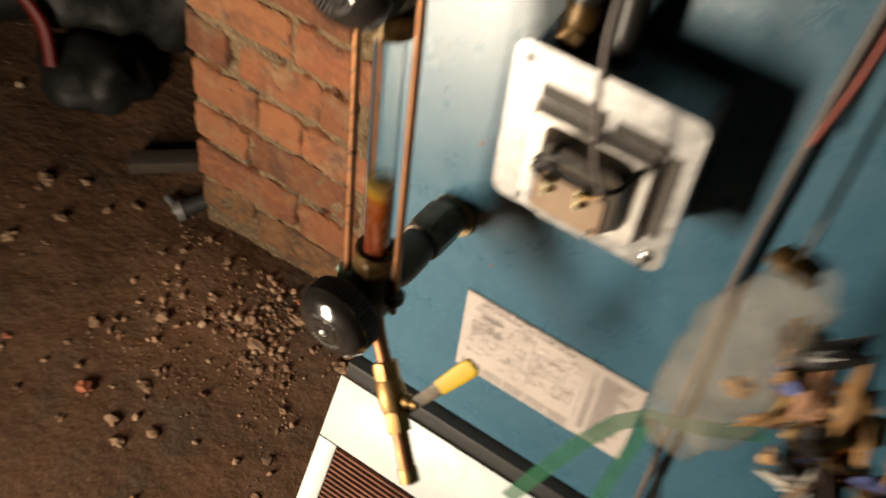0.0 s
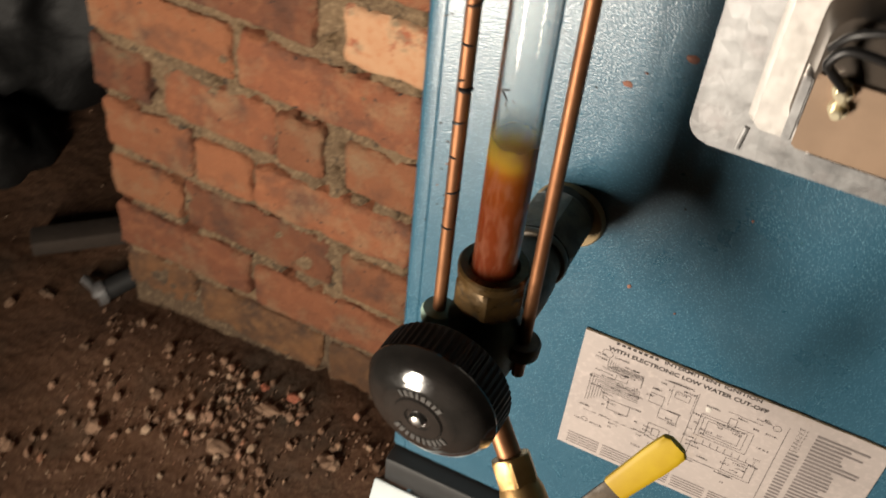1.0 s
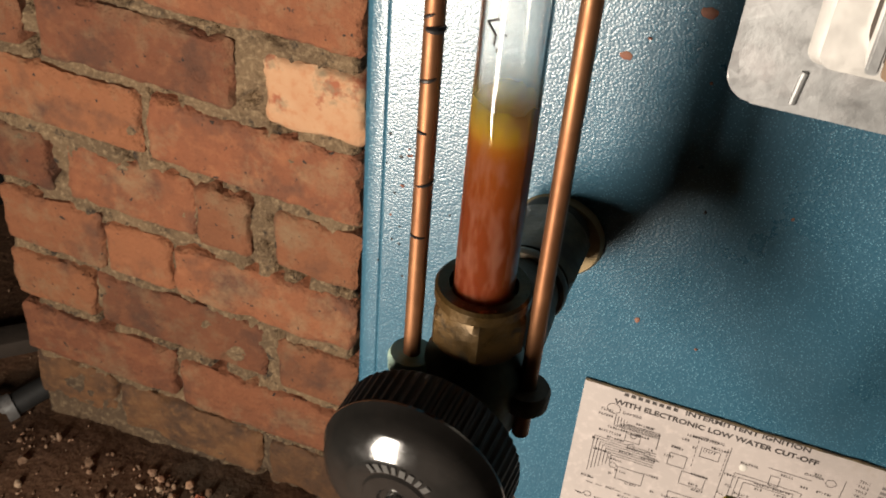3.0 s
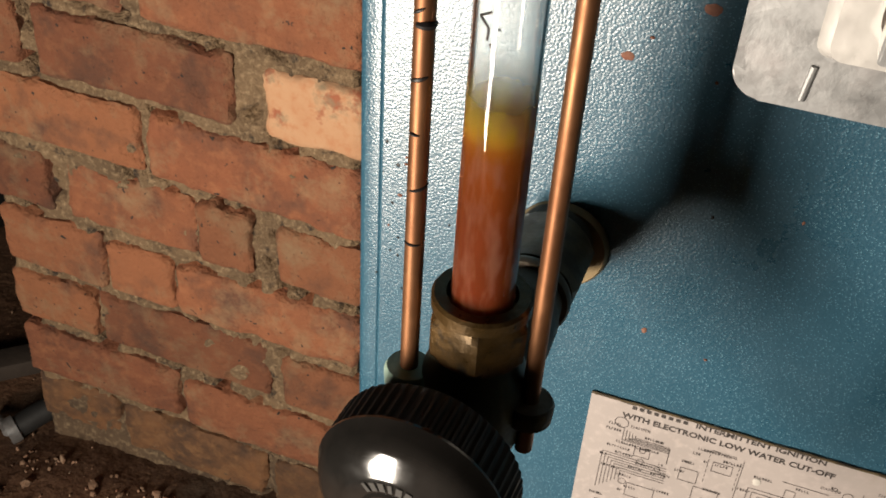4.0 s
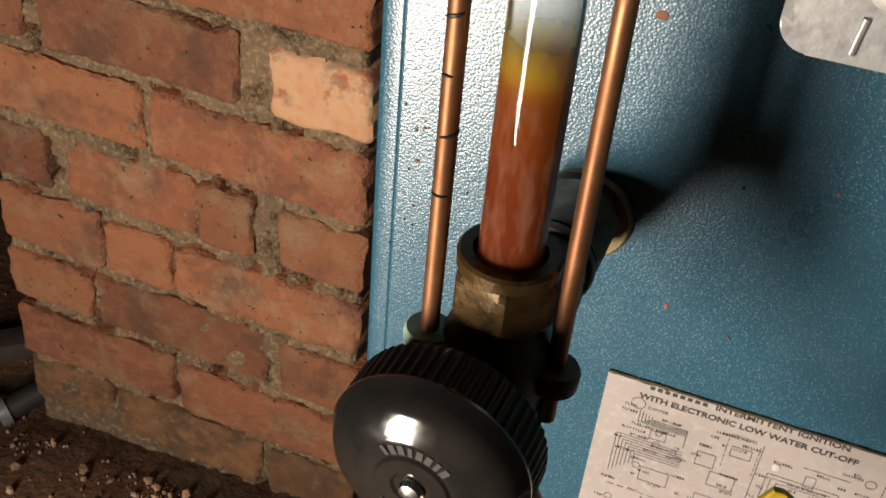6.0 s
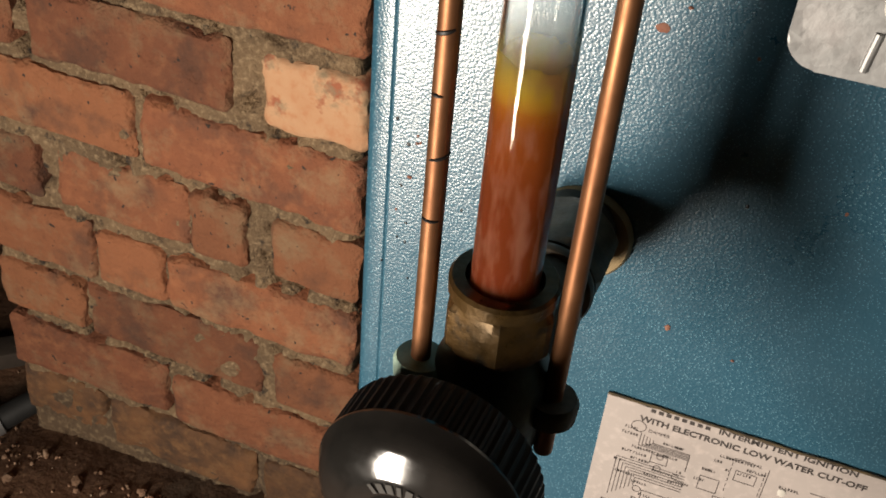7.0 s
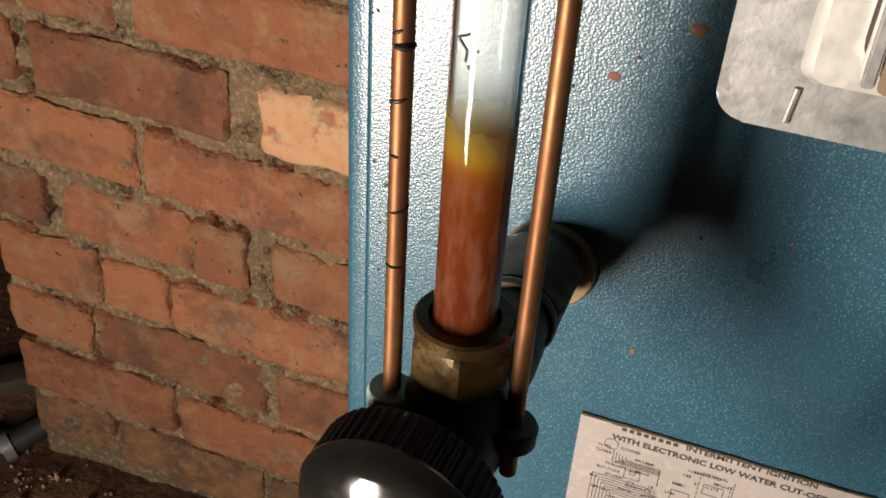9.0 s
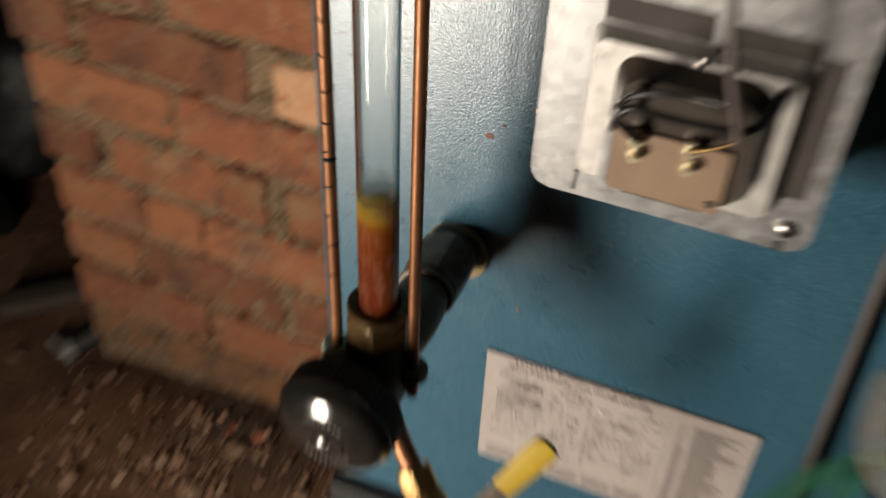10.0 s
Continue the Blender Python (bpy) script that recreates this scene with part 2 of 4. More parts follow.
BRIGHT_PAN = material("bright_plated_pan", (0.74, 0.71, 0.67), 0.36, metal=0.45, second=(0.64, 0.61, 0.58), scale=45, rough_var=0.1, bump=0.1, bump_scale=300, distance=0.0005)
COIL_BROWN = material("varnished_brown_coil", (0.075, 0.058, 0.045), 0.30, second=(0.048, 0.038, 0.030), scale=40, coat=0.2)
GREY_WIRE = material("grey_cable_jacket", (0.11, 0.095, 0.09), 0.5, scale=60)
LILAC_WIRE = material("pale_grey_cable_jacket", (0.15, 0.122, 0.115), 0.5, scale=60)
# dark brown-grey that paints the shade inside the box's recesses
RECESS_SHADE = material("painted_recess_shade", (0.060, 0.050, 0.042), 0.7, second=(0.042, 0.035, 0.030), scale=40, bump=0.2, bump_scale=300, distance=0.0005)
DARK_GREEN = material("dark_green_patina", (0.22, 0.36, 0.29), 0.7, second=(0.10, 0.15, 0.11), scale=70, bump=0.3, bump_scale=300, distance=0.001, grain=(0.16, 0.27, 0.22), grain_scale=200, metal=0.1)
RED_WIRE = material("dull_red_wire", (0.30, 0.06, 0.04), 0.5)
GREEN_TAPE = material("green_plastic_strap", (0.035, 0.16, 0.09), 0.35, second=(0.028, 0.12, 0.065), scale=30)
RUBBER = material("black_plastic_sheet", (0.004, 0.004, 0.004), 0.6, bump=0.4, bump_scale=18, distance=0.01)
RED_PLASTIC = material("red_plastic", (0.15, 0.008, 0.007), 0.45)
OLD_WOOD = material("dark_old_wood", (0.035, 0.024, 0.017), 0.85, bump=0.5, bump_scale=90)
# wall tone is kept pale so the unseen walls lift the shadows
CONCRETE = material("unseen_fill_wall", (0.46, 0.42, 0.37), 0.95, second=(0.36, 0.33, 0.29), scale=4, bump=0.6, bump_scale=30, distance=0.01)
OAK_PAPER = material("crumpled_tan_paper", (0.50, 0.30, 0.14), 0.7, second=(0.38, 0.19, 0.07), scale=25)
BLUE_BIT = material("blue_plastic", (0.12, 0.16, 0.40), 0.5)
WHITE_BIT = material("white_plastic", (0.70, 0.66, 0.60), 0.5)
PALE_CRUMB = material("pale_crumbs", (0.40, 0.30, 0.21), 0.85, second=(0.34, 0.20, 0.12), scale=25, bump=0.5, bump_scale=180, island=((0.40, 0.15, 0.08), (0.55, 1.2)))
GLASS = glass_material("gauge_glass", (0.97, 0.985, 0.98), 0.03)


def film_bag():
    mat = bpy.data.materials.new("clear_plastic_film")
    mat.use_nodes = True
    nt = mat.node_tree
    b = nt.nodes["Principled BSDF"]
    b.inputs["Base Color"].default_value = (0.42, 0.36, 0.29, 1)
    b.inputs["Roughness"].default_value = 0.16
    b.inputs["Alpha"].default_value = 0.32
    n = nt.nodes.new("ShaderNodeTexNoise")
    n.inputs["Scale"].default_value = 60
    bp = nt.nodes.new("ShaderNodeBump")
    bp.inputs["Strength"].default_value, bp.inputs["Distance"].default_value = 0.6, 0.004
    nt.links.new(n.outputs["Fac"], bp.inputs["Height"])
    nt.links.new(bp.outputs["Normal"], b.inputs["Normal"])
    return mat


def gauge_water():
    """Rusty water: brick red below, paling to yellow just under the water line."""
    mat = bpy.data.materials.new("rusty_water")
    mat.use_nodes = True
    nt = mat.node_tree
    b = nt.nodes["Principled BSDF"]
    co = nt.nodes.new("ShaderNodeTexCoord").outputs["Object"]
    sep = nt.nodes.new("ShaderNodeSeparateXYZ")
    wob = nt.nodes.new("ShaderNodeTexNoise")
    wob.inputs["Scale"].default_value = 90
    nt.links.new(co, wob.inputs["Vector"])
    nt.links.new(co, sep.inputs[0])
    m = nt.nodes.new("ShaderNodeMath")
    m.operation = "MULTIPLY_ADD"
    m.inputs[1].default_value = 0.0016
    nt.links.new(wob.outputs["Fac"], m.inputs[0])
    nt.links.new(sep.outputs["Z"], m.inputs[2])
    mr = nt.nodes.new("ShaderNodeMapRange")
    mr.inputs["From Min"].default_value, mr.inputs["From Max"].default_value = WATER_FROM, WATER_TO
    nt.links.new(m.outputs[0], mr.inputs["Value"])
    r = nt.nodes.new("ShaderNodeValToRGB")
    r.color_ramp.elements[0].position, r.color_ramp.elements[0].color = 0.0, (0.20, 0.040, 0.018, 1)
    r.color_ramp.elements[1].position, r.color_ramp.elements[1].color = 1.0, (0.70, 0.62, 0.24, 1)
    for pos, col in ((0.50, (0.23, 0.050, 0.015, 1)), (0.70, (0.28, 0.072, 0.014, 1)), (0.745, (0.36, 0.130, 0.018, 1)), (0.79, (0.48, 0.29, 0.035, 1)), (0.90, (0.60, 0.48, 0.11, 1))):
        e = r.color_ramp.elements.new(pos)
        e.color = col
    nt.links.new(mr.outputs["Result"], r.inputs["Fac"])
    blot = nt.nodes.new("ShaderNodeTexNoise")
    blot.inputs["Scale"].default_value, blot.inputs["Detail"].default_value = 230, 6
    run = nt.nodes.new("ShaderNodeMapping")
    run.inputs["Scale"].default_value = (1.0, 1.0, 0.28)
    nt.links.new(co, run.inputs["Vector"])
    nt.links.new(run.outputs["Vector"], blot.inputs["Vector"])
    bm_ = nt.nodes.new("ShaderNodeMapRange")
    bm_.inputs["From Min"].default_value, bm_.inputs["From Max"].default_value = 0.46, 0.64
    bm_.inputs["To Max"].default_value = 0.65
    nt.links.new(blot.outputs["Fac"], bm_.inputs["Value"])
    mx = nt.nodes.new("ShaderNodeMix")
    mx.data_type = "RGBA"
    mx.inputs[7].default_value = (0.36, 0.165, 0.105, 1)
    nt.links.new(bm_.outputs["Result"], mx.inputs[0])
    nt.links.new(r.outputs["Color"], mx.inputs[6])
    nt.links.new(mx.outputs[2], b.inputs["Base Color"])
    clear = nt.nodes.new("ShaderNodeMapRange")
    clear.inputs["From Min"].default_value, clear.inputs["From Max"].default_value = 0.77, 0.96
    clear.inputs["To Min"].default_value, clear.inputs["To Max"].default_value = 1.0, 0.0
    nt.links.new(mr.outputs["Result"], clear.inputs["Value"])
    nt.links.new(clear.outputs["Result"], b.inputs["Alpha"])
    b.inputs["IOR"].default_value = 1.05
    b.inputs["Roughness"].default_value = 0.45
    b.inputs["Specular IOR Level"].default_value = 0.2
    return mat


WATER_FROM, WATER_TO = 0.755, 0.849
WATER = gauge_water()
FILM = film_bag()
GREEN_TAPE.node_tree.nodes["Principled BSDF"].inputs["Alpha"].default_value = 0.5


# ---- mesh helpers ----
def finish(bm, name, mat, sharp=35):
    bmesh.ops.recalc_face_normals(bm, faces=bm.faces)
    me = bpy.data.meshes.new(name)
    for f in bm.faces:
        f.smooth = True
    bm.to_mesh(me)
    bm.free()
    me.materials.append(mat)
    if sharp:
        me.set_sharp_from_angle(angle=radians(sharp))
    return me


def part(name, bm, mat, parent=None, label="", sharp=35):
    ob = new(name, finish(bm, name, mat, sharp))
    if parent:
        ob.parent = parent
        ob.matrix_parent_inverse = parent.matrix_world.inverted()
    if label:
        tagged(ob, label)
    return ob


def thing(name, at, label, category, group="", kind=""):
    e = new(name)
    e.location = at
    e.matrix_world = Matrix.Translation(at)
    e.empty_display_size = 0.02
    return tagged(e, label, category, group, kind)


def block(lo, hi, bevel=0.0, seg=2):
    bm = bmesh.new()
    bmesh.ops.create_cube(bm, size=1)
    for v in bm.verts:
        v.co = Vector([lo[i] + (v.co[i] + 0.5) * (hi[i] - lo[i]) for i in range(3)])
    if bevel:
        bmesh.ops.bevel(bm, geom=bm.edges[:], offset=bevel, segments=seg, affect="EDGES", profile=0.5)
    return bm


def lathe(profile, at=(0, 0, 0), axis=(0, 0, 1), n=40, ripple=None):
    """profile: (radius, height) pairs along axis, closed at both ends; ripple(angle, i, r) alters a radius."""
    bm = bmesh.new()
    q = Vector((0, 0, 1)).rotation_difference(Vector(axis).normalized())
    rings = []
    for i, (r, h) in enumerate(profile):
        ring = []
        for k in range(n):
            a = 2 * math.pi * k / n
            rr = ripple(a, i, r) if ripple else r
            ring.append(bm.verts.new(Vector(at) + q @ Vector((rr * math.cos(a), rr * math.sin(a), h))))
        rings.append(ring)
    for a, b in zip(rings, rings[1:]):
        for k in range(n):
            bm.faces.new((a[k], a[(k + 1) % n], b[(k + 1) % n], b[k]))
    bm.faces.new(rings[0][::-1])
    bm.faces.new(rings[-1])
    return bm


def hexagon(across, h0, h1, at, axis, chamfer=0.0012, twist=0.0):
    """A hexagon nut with turned-down corners."""
    n = 48
    flat = across / 2

    def ripple(a, i, r):
        seg = (a + twist) % (math.pi / 3) - math.pi / 6
        edge = flat / math.cos(seg)
        return min(r, edge)
    top = flat * 1.02
    full = flat / math.cos(math.pi / 6)
    return lathe([(top, h0), (full * 0.985, h0 + chamfer), (full * 0.985, h1 - chamfer), (top, h1)], at, axis, n, ripple)


def tube(points, radius, n=14, samples=10):
    """A round bar along a smooth line through the points."""
    pts = [Vector(p) for p in points]
    line = []
    for i in range(len(pts) - 1):
        p0, p1, p2, p3 = pts[max(i - 1, 0)], pts[i], pts[i + 1], pts[min(i + 2, len(pts) - 1)]
        for s in range(samples):
            u = s / samples
            line.append(0.5 * (2 * p1 + (p2 - p0) * u + (2 * p0 - 5 * p1 + 4 * p2 - p3) * u * u + (3 * p1 - p0 - 3 * p2 + p3) * u ** 3))
    line.append(pts[-1])
    bm = bmesh.new()
    rings, side = [], None
    for i, p in enumerate(line):
        d = (line[min(i + 1, len(line) - 1)] - line[max(i - 1, 0)]).normalized()
        side = d.orthogonal().normalized() if side is None else (side - d * side.dot(d)).normalized()
        up = d.cross(side)
        r = radius(i / (len(line) - 1)) if callable(radius) else radius
        rings.append([bm.verts.new(p + (side * math.cos(2 * math.pi * k / n) + up * math.sin(2 * math.pi * k / n)) * r) for k in range(n)])
    for a, b in zip(rings, rings[1:]):
        for k in range(n):
            bm.faces.new((a[k], a[(k + 1) % n], b[(k + 1) % n], b[k]))
    bm.faces.new(rings[0][::-1])
    bm.faces.new(rings[-1])
    return bm


def rounded_plate(x0, x1, z0, z1, y0, y1, r, seg=6, bevel=0.0006):
    """A flat plate in the wall's plane, from y0 (front) to y1 (back), with round corners."""
    bm = bmesh.new()
    loop = []
    for cx, cz, a0 in ((x1 - r, z1 - r, 0), (x0 + r, z1 - r, 90), (x0 + r, z0 + r, 180), (x1 - r, z0 + r, 270)):
        for k in range(seg + 1):
            a = radians(a0 + 90 * k / seg)
            loop.append((cx + r * math.cos(a), cz + r * math.sin(a)))
    front = [bm.verts.new((x, y0, z)) for x, z in loop]
    back = [bm.verts.new((x, y1, z)) for x, z in loop]
    f = bm.faces.new(front)
    bm.faces.new(back[::-1])
    for k in range(len(loop)):
        bm.faces.new((front[k], back[k], back[(k + 1) % len(loop)], front[(k + 1) % len(loop)]))
    if bevel:
        bmesh.ops.bevel(bm, geom=list(f.edges), offset=bevel, segments=2, affect="EDGES")
    return bm


def merge(*bms):
    out = bmesh.new()
    for b in bms:
        me = bpy.data.meshes.new("tmp")
        b.to_mesh(me)
        b.free()
        out.from_mesh(me)
        bpy.data.meshes.remove(me)
    return out


def lump(size, seed, rough=0.28, sub=2):
    """An uneven stone."""
    bm = bmesh.new()
    bmesh.ops.create_icosphere(bm, subdivisions=sub, radius=1)
    for v in bm.verts:
        n = noise.noise(v.co * 1.3 + Vector((seed * 7.3, seed * 3.1, seed * 1.7)))
        m = noise.noise(v.co * 3.1 + Vector((seed * 2.3, seed * 5.1, seed)))
        v.co = Vector((v.co.x * size[0], v.co.y * size[1], v.co.z * size[2])) * (1 + rough * n * 1.6 + rough * 0.5 * m)
    return bm


# ---- the cellar ----
def ground_height(x, y):
    h = 0.012 * noise.noise(Vector((x * 2.1, y * 2.1, 0.3))) + 0.006 * noise.noise(Vector((x * 9, y * 9, 1.7)))
    h += 0.0025 * noise.noise(Vector((x * 38, y * 38, 4.2)))
    foot = math.exp(-((y - 0.26) / 0.10) ** 2) * max(0.0, min(1.0, (x + 0.72) / 0.14)) * max(0.0, min(1.0, (-0.02 - x) / 0.2))
    return h + 0.0105 + 0.016 * foot


def floor_grid():
    bm = bmesh.new()
    xs = [-5, -3.5, -2.6, -2.0, -1.7] + [-1.5 + 0.0125 * i for i in range(137)] + [0.4, 0.8, 1.5, 2.5]
    ys = [-3, -2, -1.2, -0.7, -0.4, -0.2] + [-0.1 + 0.0125 * i for i in range(97)] + [1.3, 1.6, 2.2, 3.0, 4.0]
    grid = [[bm.verts.new((x, y, ground_height(x, y))) for x in xs] for y in ys]
    for j in range(len(ys) - 1):
        for i in range(len(xs) - 1):
            bm.faces.new((grid[j][i], grid[j][i + 1], grid[j + 1][i + 1], grid[j + 1][i]))
    return bm


tagged(part("ground", floor_grid(), DIRT, sharp=0), "damp brown packed dirt floor of a cellar", "floor", kind="structure")
# walls and ceiling out of view, added to close the room and bounce lamplight
for nm, lo, hi in (("wall_north", (-5, 3.9, -0.1), (2.5, 4.1, 2.3)), ("wall_south", (-5, -3.1, -0.1), (2.5, -2.9, 2.3)),
                   ("wall_west", (-5.1, -2.9, -0.1), (-4.9, 3.9, 2.3)), ("wall_east", (2.4, -2.9, -0.1), (2.6, 3.9, 2.3))):
    tagged(part(nm, block(lo, hi), CONCRETE), "unseen pale cellar wall added to bounce fill light", "wall", kind="structure")
tagged(part("ceiling", block((-5, -3, 2.31), (2.5, 4, 2.45)), OLD_WOOD), "unseen dark ceiling added to close the cellar", "ceiling", kind="structure")

# ---- the boiler ----
boiler = thing("boiler", (0.25, 0.4, 0.0), "floor-standing steam boiler in teal hammered enamel with leaning pale cover", "boiler")
LEFT, RIGHT, BOTTOM, TOP = -0.106, 0.62, 0.477, 1.42


def front_sheet():
    """Pressed front sheet; its left edge is rolled back and a fine crease runs beside it."""
    bm = bmesh.new()
    prof = [(LEFT + 0.0012, 0.030), (LEFT, 0.004), (LEFT + 0.0005, 0.0016), (LEFT + 0.0022, 0.0004), (LEFT + 0.0030, 0.0), (LEFT + 0.0086, 0.0), (LEFT + 0.0088, 0.0), (LEFT + 0.0094, 0.0006),
            (LEFT + 0.0100, 0.0), (LEFT + 0.0105, 0.0), (LEFT + 0.0115, 0.0), (RIGHT, 0.0)]
    zs = [BOTTOM, BOTTOM + 0.001, BOTTOM + 0.002, TOP]
    cols = [[bm.verts.new((x, y, z)) for z in zs] for x, y in prof]
    for a, b in zip(cols, cols[1:]):
        for k in range(3):
            bm.faces.new((a[k], b[k], b[k + 1], a[k + 1]))
    geom = bmesh.ops.extrude_edge_only(bm, edges=[e for e in bm.edges if all(abs(v.co.z - BOTTOM) < 1e-6 for v in e.verts)])
    for v in [g for g in geom["geom"] if isinstance(g, bmesh.types.BMVert)]:
        v.co.y += 0.03
    return bm


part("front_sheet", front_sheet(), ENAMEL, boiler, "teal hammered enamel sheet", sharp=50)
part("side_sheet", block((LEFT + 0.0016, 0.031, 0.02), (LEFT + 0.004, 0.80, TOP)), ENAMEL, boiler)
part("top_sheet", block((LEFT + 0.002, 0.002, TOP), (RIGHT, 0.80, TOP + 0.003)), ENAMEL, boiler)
part("core", block((LEFT + 0.006, 0.034, 0.0), (RIGHT - 0.01, 0.78, TOP - 0.01)), BLACK_STEEL, boiler)
part("base_rail", block((LEFT + 0.001, -0.012, 0.450), (RIGHT, 0.0335, 0.474), 0.0015), BLACK_STEEL, boiler, "black painted steel rail")


# access cover, leaning out at the foot
cover_turn = Matrix.Translation((0, -0.014, 0.4495)) @ Matrix.Rotation(radians(-26.6), 4, "X")


def cover_part(name, bm, mat, parent, label=""):
    bmesh.ops.transform(bm, matrix=cover_turn, verts=bm.verts)
    return part(name, bm, mat, parent, label)


cover = part("access_cover", bmesh.new(), PALE_STEEL, boiler)
X0, X1 = -0.111, 0.56
for nm, lo, hi in (("rail", (X0, 0, -0.073), (X1, 0.004, 0.0)), ("rail", (X0, 0, -0.40), (X1, 0.004, -0.35)), ("stile", (X0, 0, -0.349), (X0 + 0.022, 0.004, -0.074)),
                   ("stile", (X1 - 0.04, 0, -0.349), (X1, 0.004, -0.074))):
    cover_part(nm, block(lo, hi, 0.0012), PALE_STEEL, cover)
cover_part("lining", block((X0 + 0.02, 0.010, -0.352), (X1 - 0.038, 0.013, -0.071)), RUST, cover, "rusty backing sheet")
for i in range(46):
    z = -0.078 - i * 0.0058
    bm = block((X0 + 0.0225, 0.0005, z - 0.0022), (X1 - 0.0405, 0.0095, z))
    for v in bm.verts:
        v.co.z += 0.003 if v.co.y > 0.005 else 0
    cover_part("slat", bm, RUST, cover)


# ---- brick pier ----
pier = thing("brick_pier", (-0.445, 0.49, 0.0), "old red brick pier with sloppy thick mortar joints", "pier", kind="structure")
PIER_L, PIER_R, PIER_Y = -0.649, -0.253, 0.3405
PITCH = 0.0785


def mortar_face(zs):
    """The sloppy mortar between the bricks: nearly flush, smeared over some edges, crumbled away in pits."""
    bm = bmesh.new()
    path = [(PIER_L + 0.006, 0.60 - 0.01 * i) for i in range(26)] + [(PIER_L + 0.006 + 0.004 * i, PIER_Y + 0.0055) for i in range(96)]
    path += [(PIER_R - 0.006, PIER_Y + 0.014 + 0.01 * i) for i in range(26)]
    rows = []
    for z in zs:
        row = []
        for x, y in path:
            p = Vector((x, y, z))
            d = 0.0050 * noise.noise(p * 23) + 0.0022 * noise.noise(p * 70) + 0.0030 * noise.noise(p * 170)
            d -= 0.075 * max(0.0, noise.noise(p * 50 + Vector((3, 1, 7))) - 0.24)
            front = abs(y - PIER_Y - 0.0055) < 0.004
            d += 0.012 * math.exp(-max(z, 0) / 0.05)
            row.append(bm.verts.new((x + (0 if front else -d if x < -0.5 else d), y - (d if front else 0), z)))
        rows.append(row)
    for a, b in zip(rows, rows[1:]):
        for k in range(len(path) - 1):
            bm.faces.new((a[k], a[k + 1], b[k + 1], b[k]))
    return bm


part("mortar", mortar_face([0.094 + 0.0042 * i for i in range(170)] + [0.812 + 0.03 * i for i in range(50)]), MORTAR, pier, "crumbling grey-brown lime mortar", sharp=0)
part("damp_mortar", mortar_face([-0.06 + 0.0055 * i for i in range(30)]), DAMP_MORTAR, pier, "damp dirty mortar at the foot", sharp=0)


def brick_mesh(name, w, h, d, seed, mat):
    """A worn hand-moulded brick: flat weathered face, ragged outline, knocked corners and small spalls."""
    nx, nz = max(6, int(w / 0.0045)), 15
    off = Vector((seed * 3.7, seed * 1.9, seed * 0.7))
    lean = 0.05 * noise.noise(off)
    bm = bmesh.new()
    grid = []
    for j in range(nz + 1):
        row = []
        for i in range(nx + 1):
            x, z = w * (i / nx - 0.5), h * (j / nz - 0.5)
            # distance in from the outline, round the corners
            ex, ez = w / 2 - abs(x), h / 2 - abs(z)
            rad = 0.0075 + 0.005 * noise.noise(off + Vector((x > 0, z > 0, 0)) * 3.3)
            cut = max(0.0, rad - math.hypot(max(0, rad - ex), max(0, rad - ez)))
            rim = min(cut, ex, ez)
            near = max(0.0, 1 - min(ex, ez) / 0.012)
            p = Vector((x, 0, z))
            rag = 0.0040 * noise.noise(p * 38 + off) + 0.0012 * noise.noise(p * 150 + off)
            sx = x + math.copysign(1, x) * rag * max(0.0, 1 - ex / 0.012) + lean * z
            sz = z + math.copysign(1, z) * rag * max(0.0, 1 - ez / 0.012)
            if ex < rad and ez < rad:
                k = (rad - math.hypot(rad - ex, rad - ez))
                if k < 0:
                    sx += math.copysign(1, x) * k * 0.7
                    sz += math.copysign(1, z) * k * 0.7
            y = -d / 2 + 0.0022 * noise.noise(p * 19 + off) + 0.0009 * noise.noise(p * 75 + off) + 0.0006 * noise.noise(p * 190 + off)
            y += 0.0040 * max(0.0, 1 - max(0.0, rim) / 0.0035) ** 2
            y += near * 0.010 * max(0.0, noise.noise(p * 30 + off * 1.7) - 0.20) + 0.020 * max(0.0, noise.noise(p * 34 + off * 2.3) - 0.50)
            row.append(bm.verts.new((sx, y, sz)))
        grid.append(row)
    for a, b in zip(grid, grid[1:]):
        for k in range(nx):
            bm.faces.new((a[k], a[k + 1], b[k + 1], b[k]))
    ring = grid[0] + [r[-1] for r in grid[1:]] + grid[-1][-2::-1] + [r[0] for r in grid[-2:0:-1]]
    back = [bm.verts.new((v.co.x, d / 2, v.co.z)) for v in ring]
    for k in range(len(ring)):
        bm.faces.new((ring[k], back[k], back[(k + 1) % len(ring)], ring[(k + 1) % len(ring)]))
    bm.faces.new(back)
    return finish(bm, name, mat, sharp=48)


# courses from the foot up: brick ends along the face, heights from the floor
COURSES = [
    (0.068, ((-0.646, -0.545), (-0.532, -0.362), (-0.346, -0.252)), "dirty"),
    (0.1440, ((-0.647, -0.461), (-0.449, -0.252)), ""),
    (0.2240, ((-0.644, -0.548), (-0.541, -0.352), (-0.332, -0.251)), ""),
    (0.3005, ((-0.642, -0.526), (-0.520, -0.450), (-0.442, -0.251)), ""),
    (0.3790, ((-0.647, -0.579), (-0.553, -0.417), (-0.411, -0.361), (-0.332, -0.250)), ""),
    (0.4570, ((-0.642, -0.466), (-0.455, -0.250)), ""),
    (0.5360, ((-0.648, -0.580), (-0.556, -0.367), (-0.334, -0.249)), "pale"),
    (0.6150, ((-0.644, -0.562), (-0.552, -0.468), (-0.445, -0.250)), ""),
]
rng = random.Random(5)
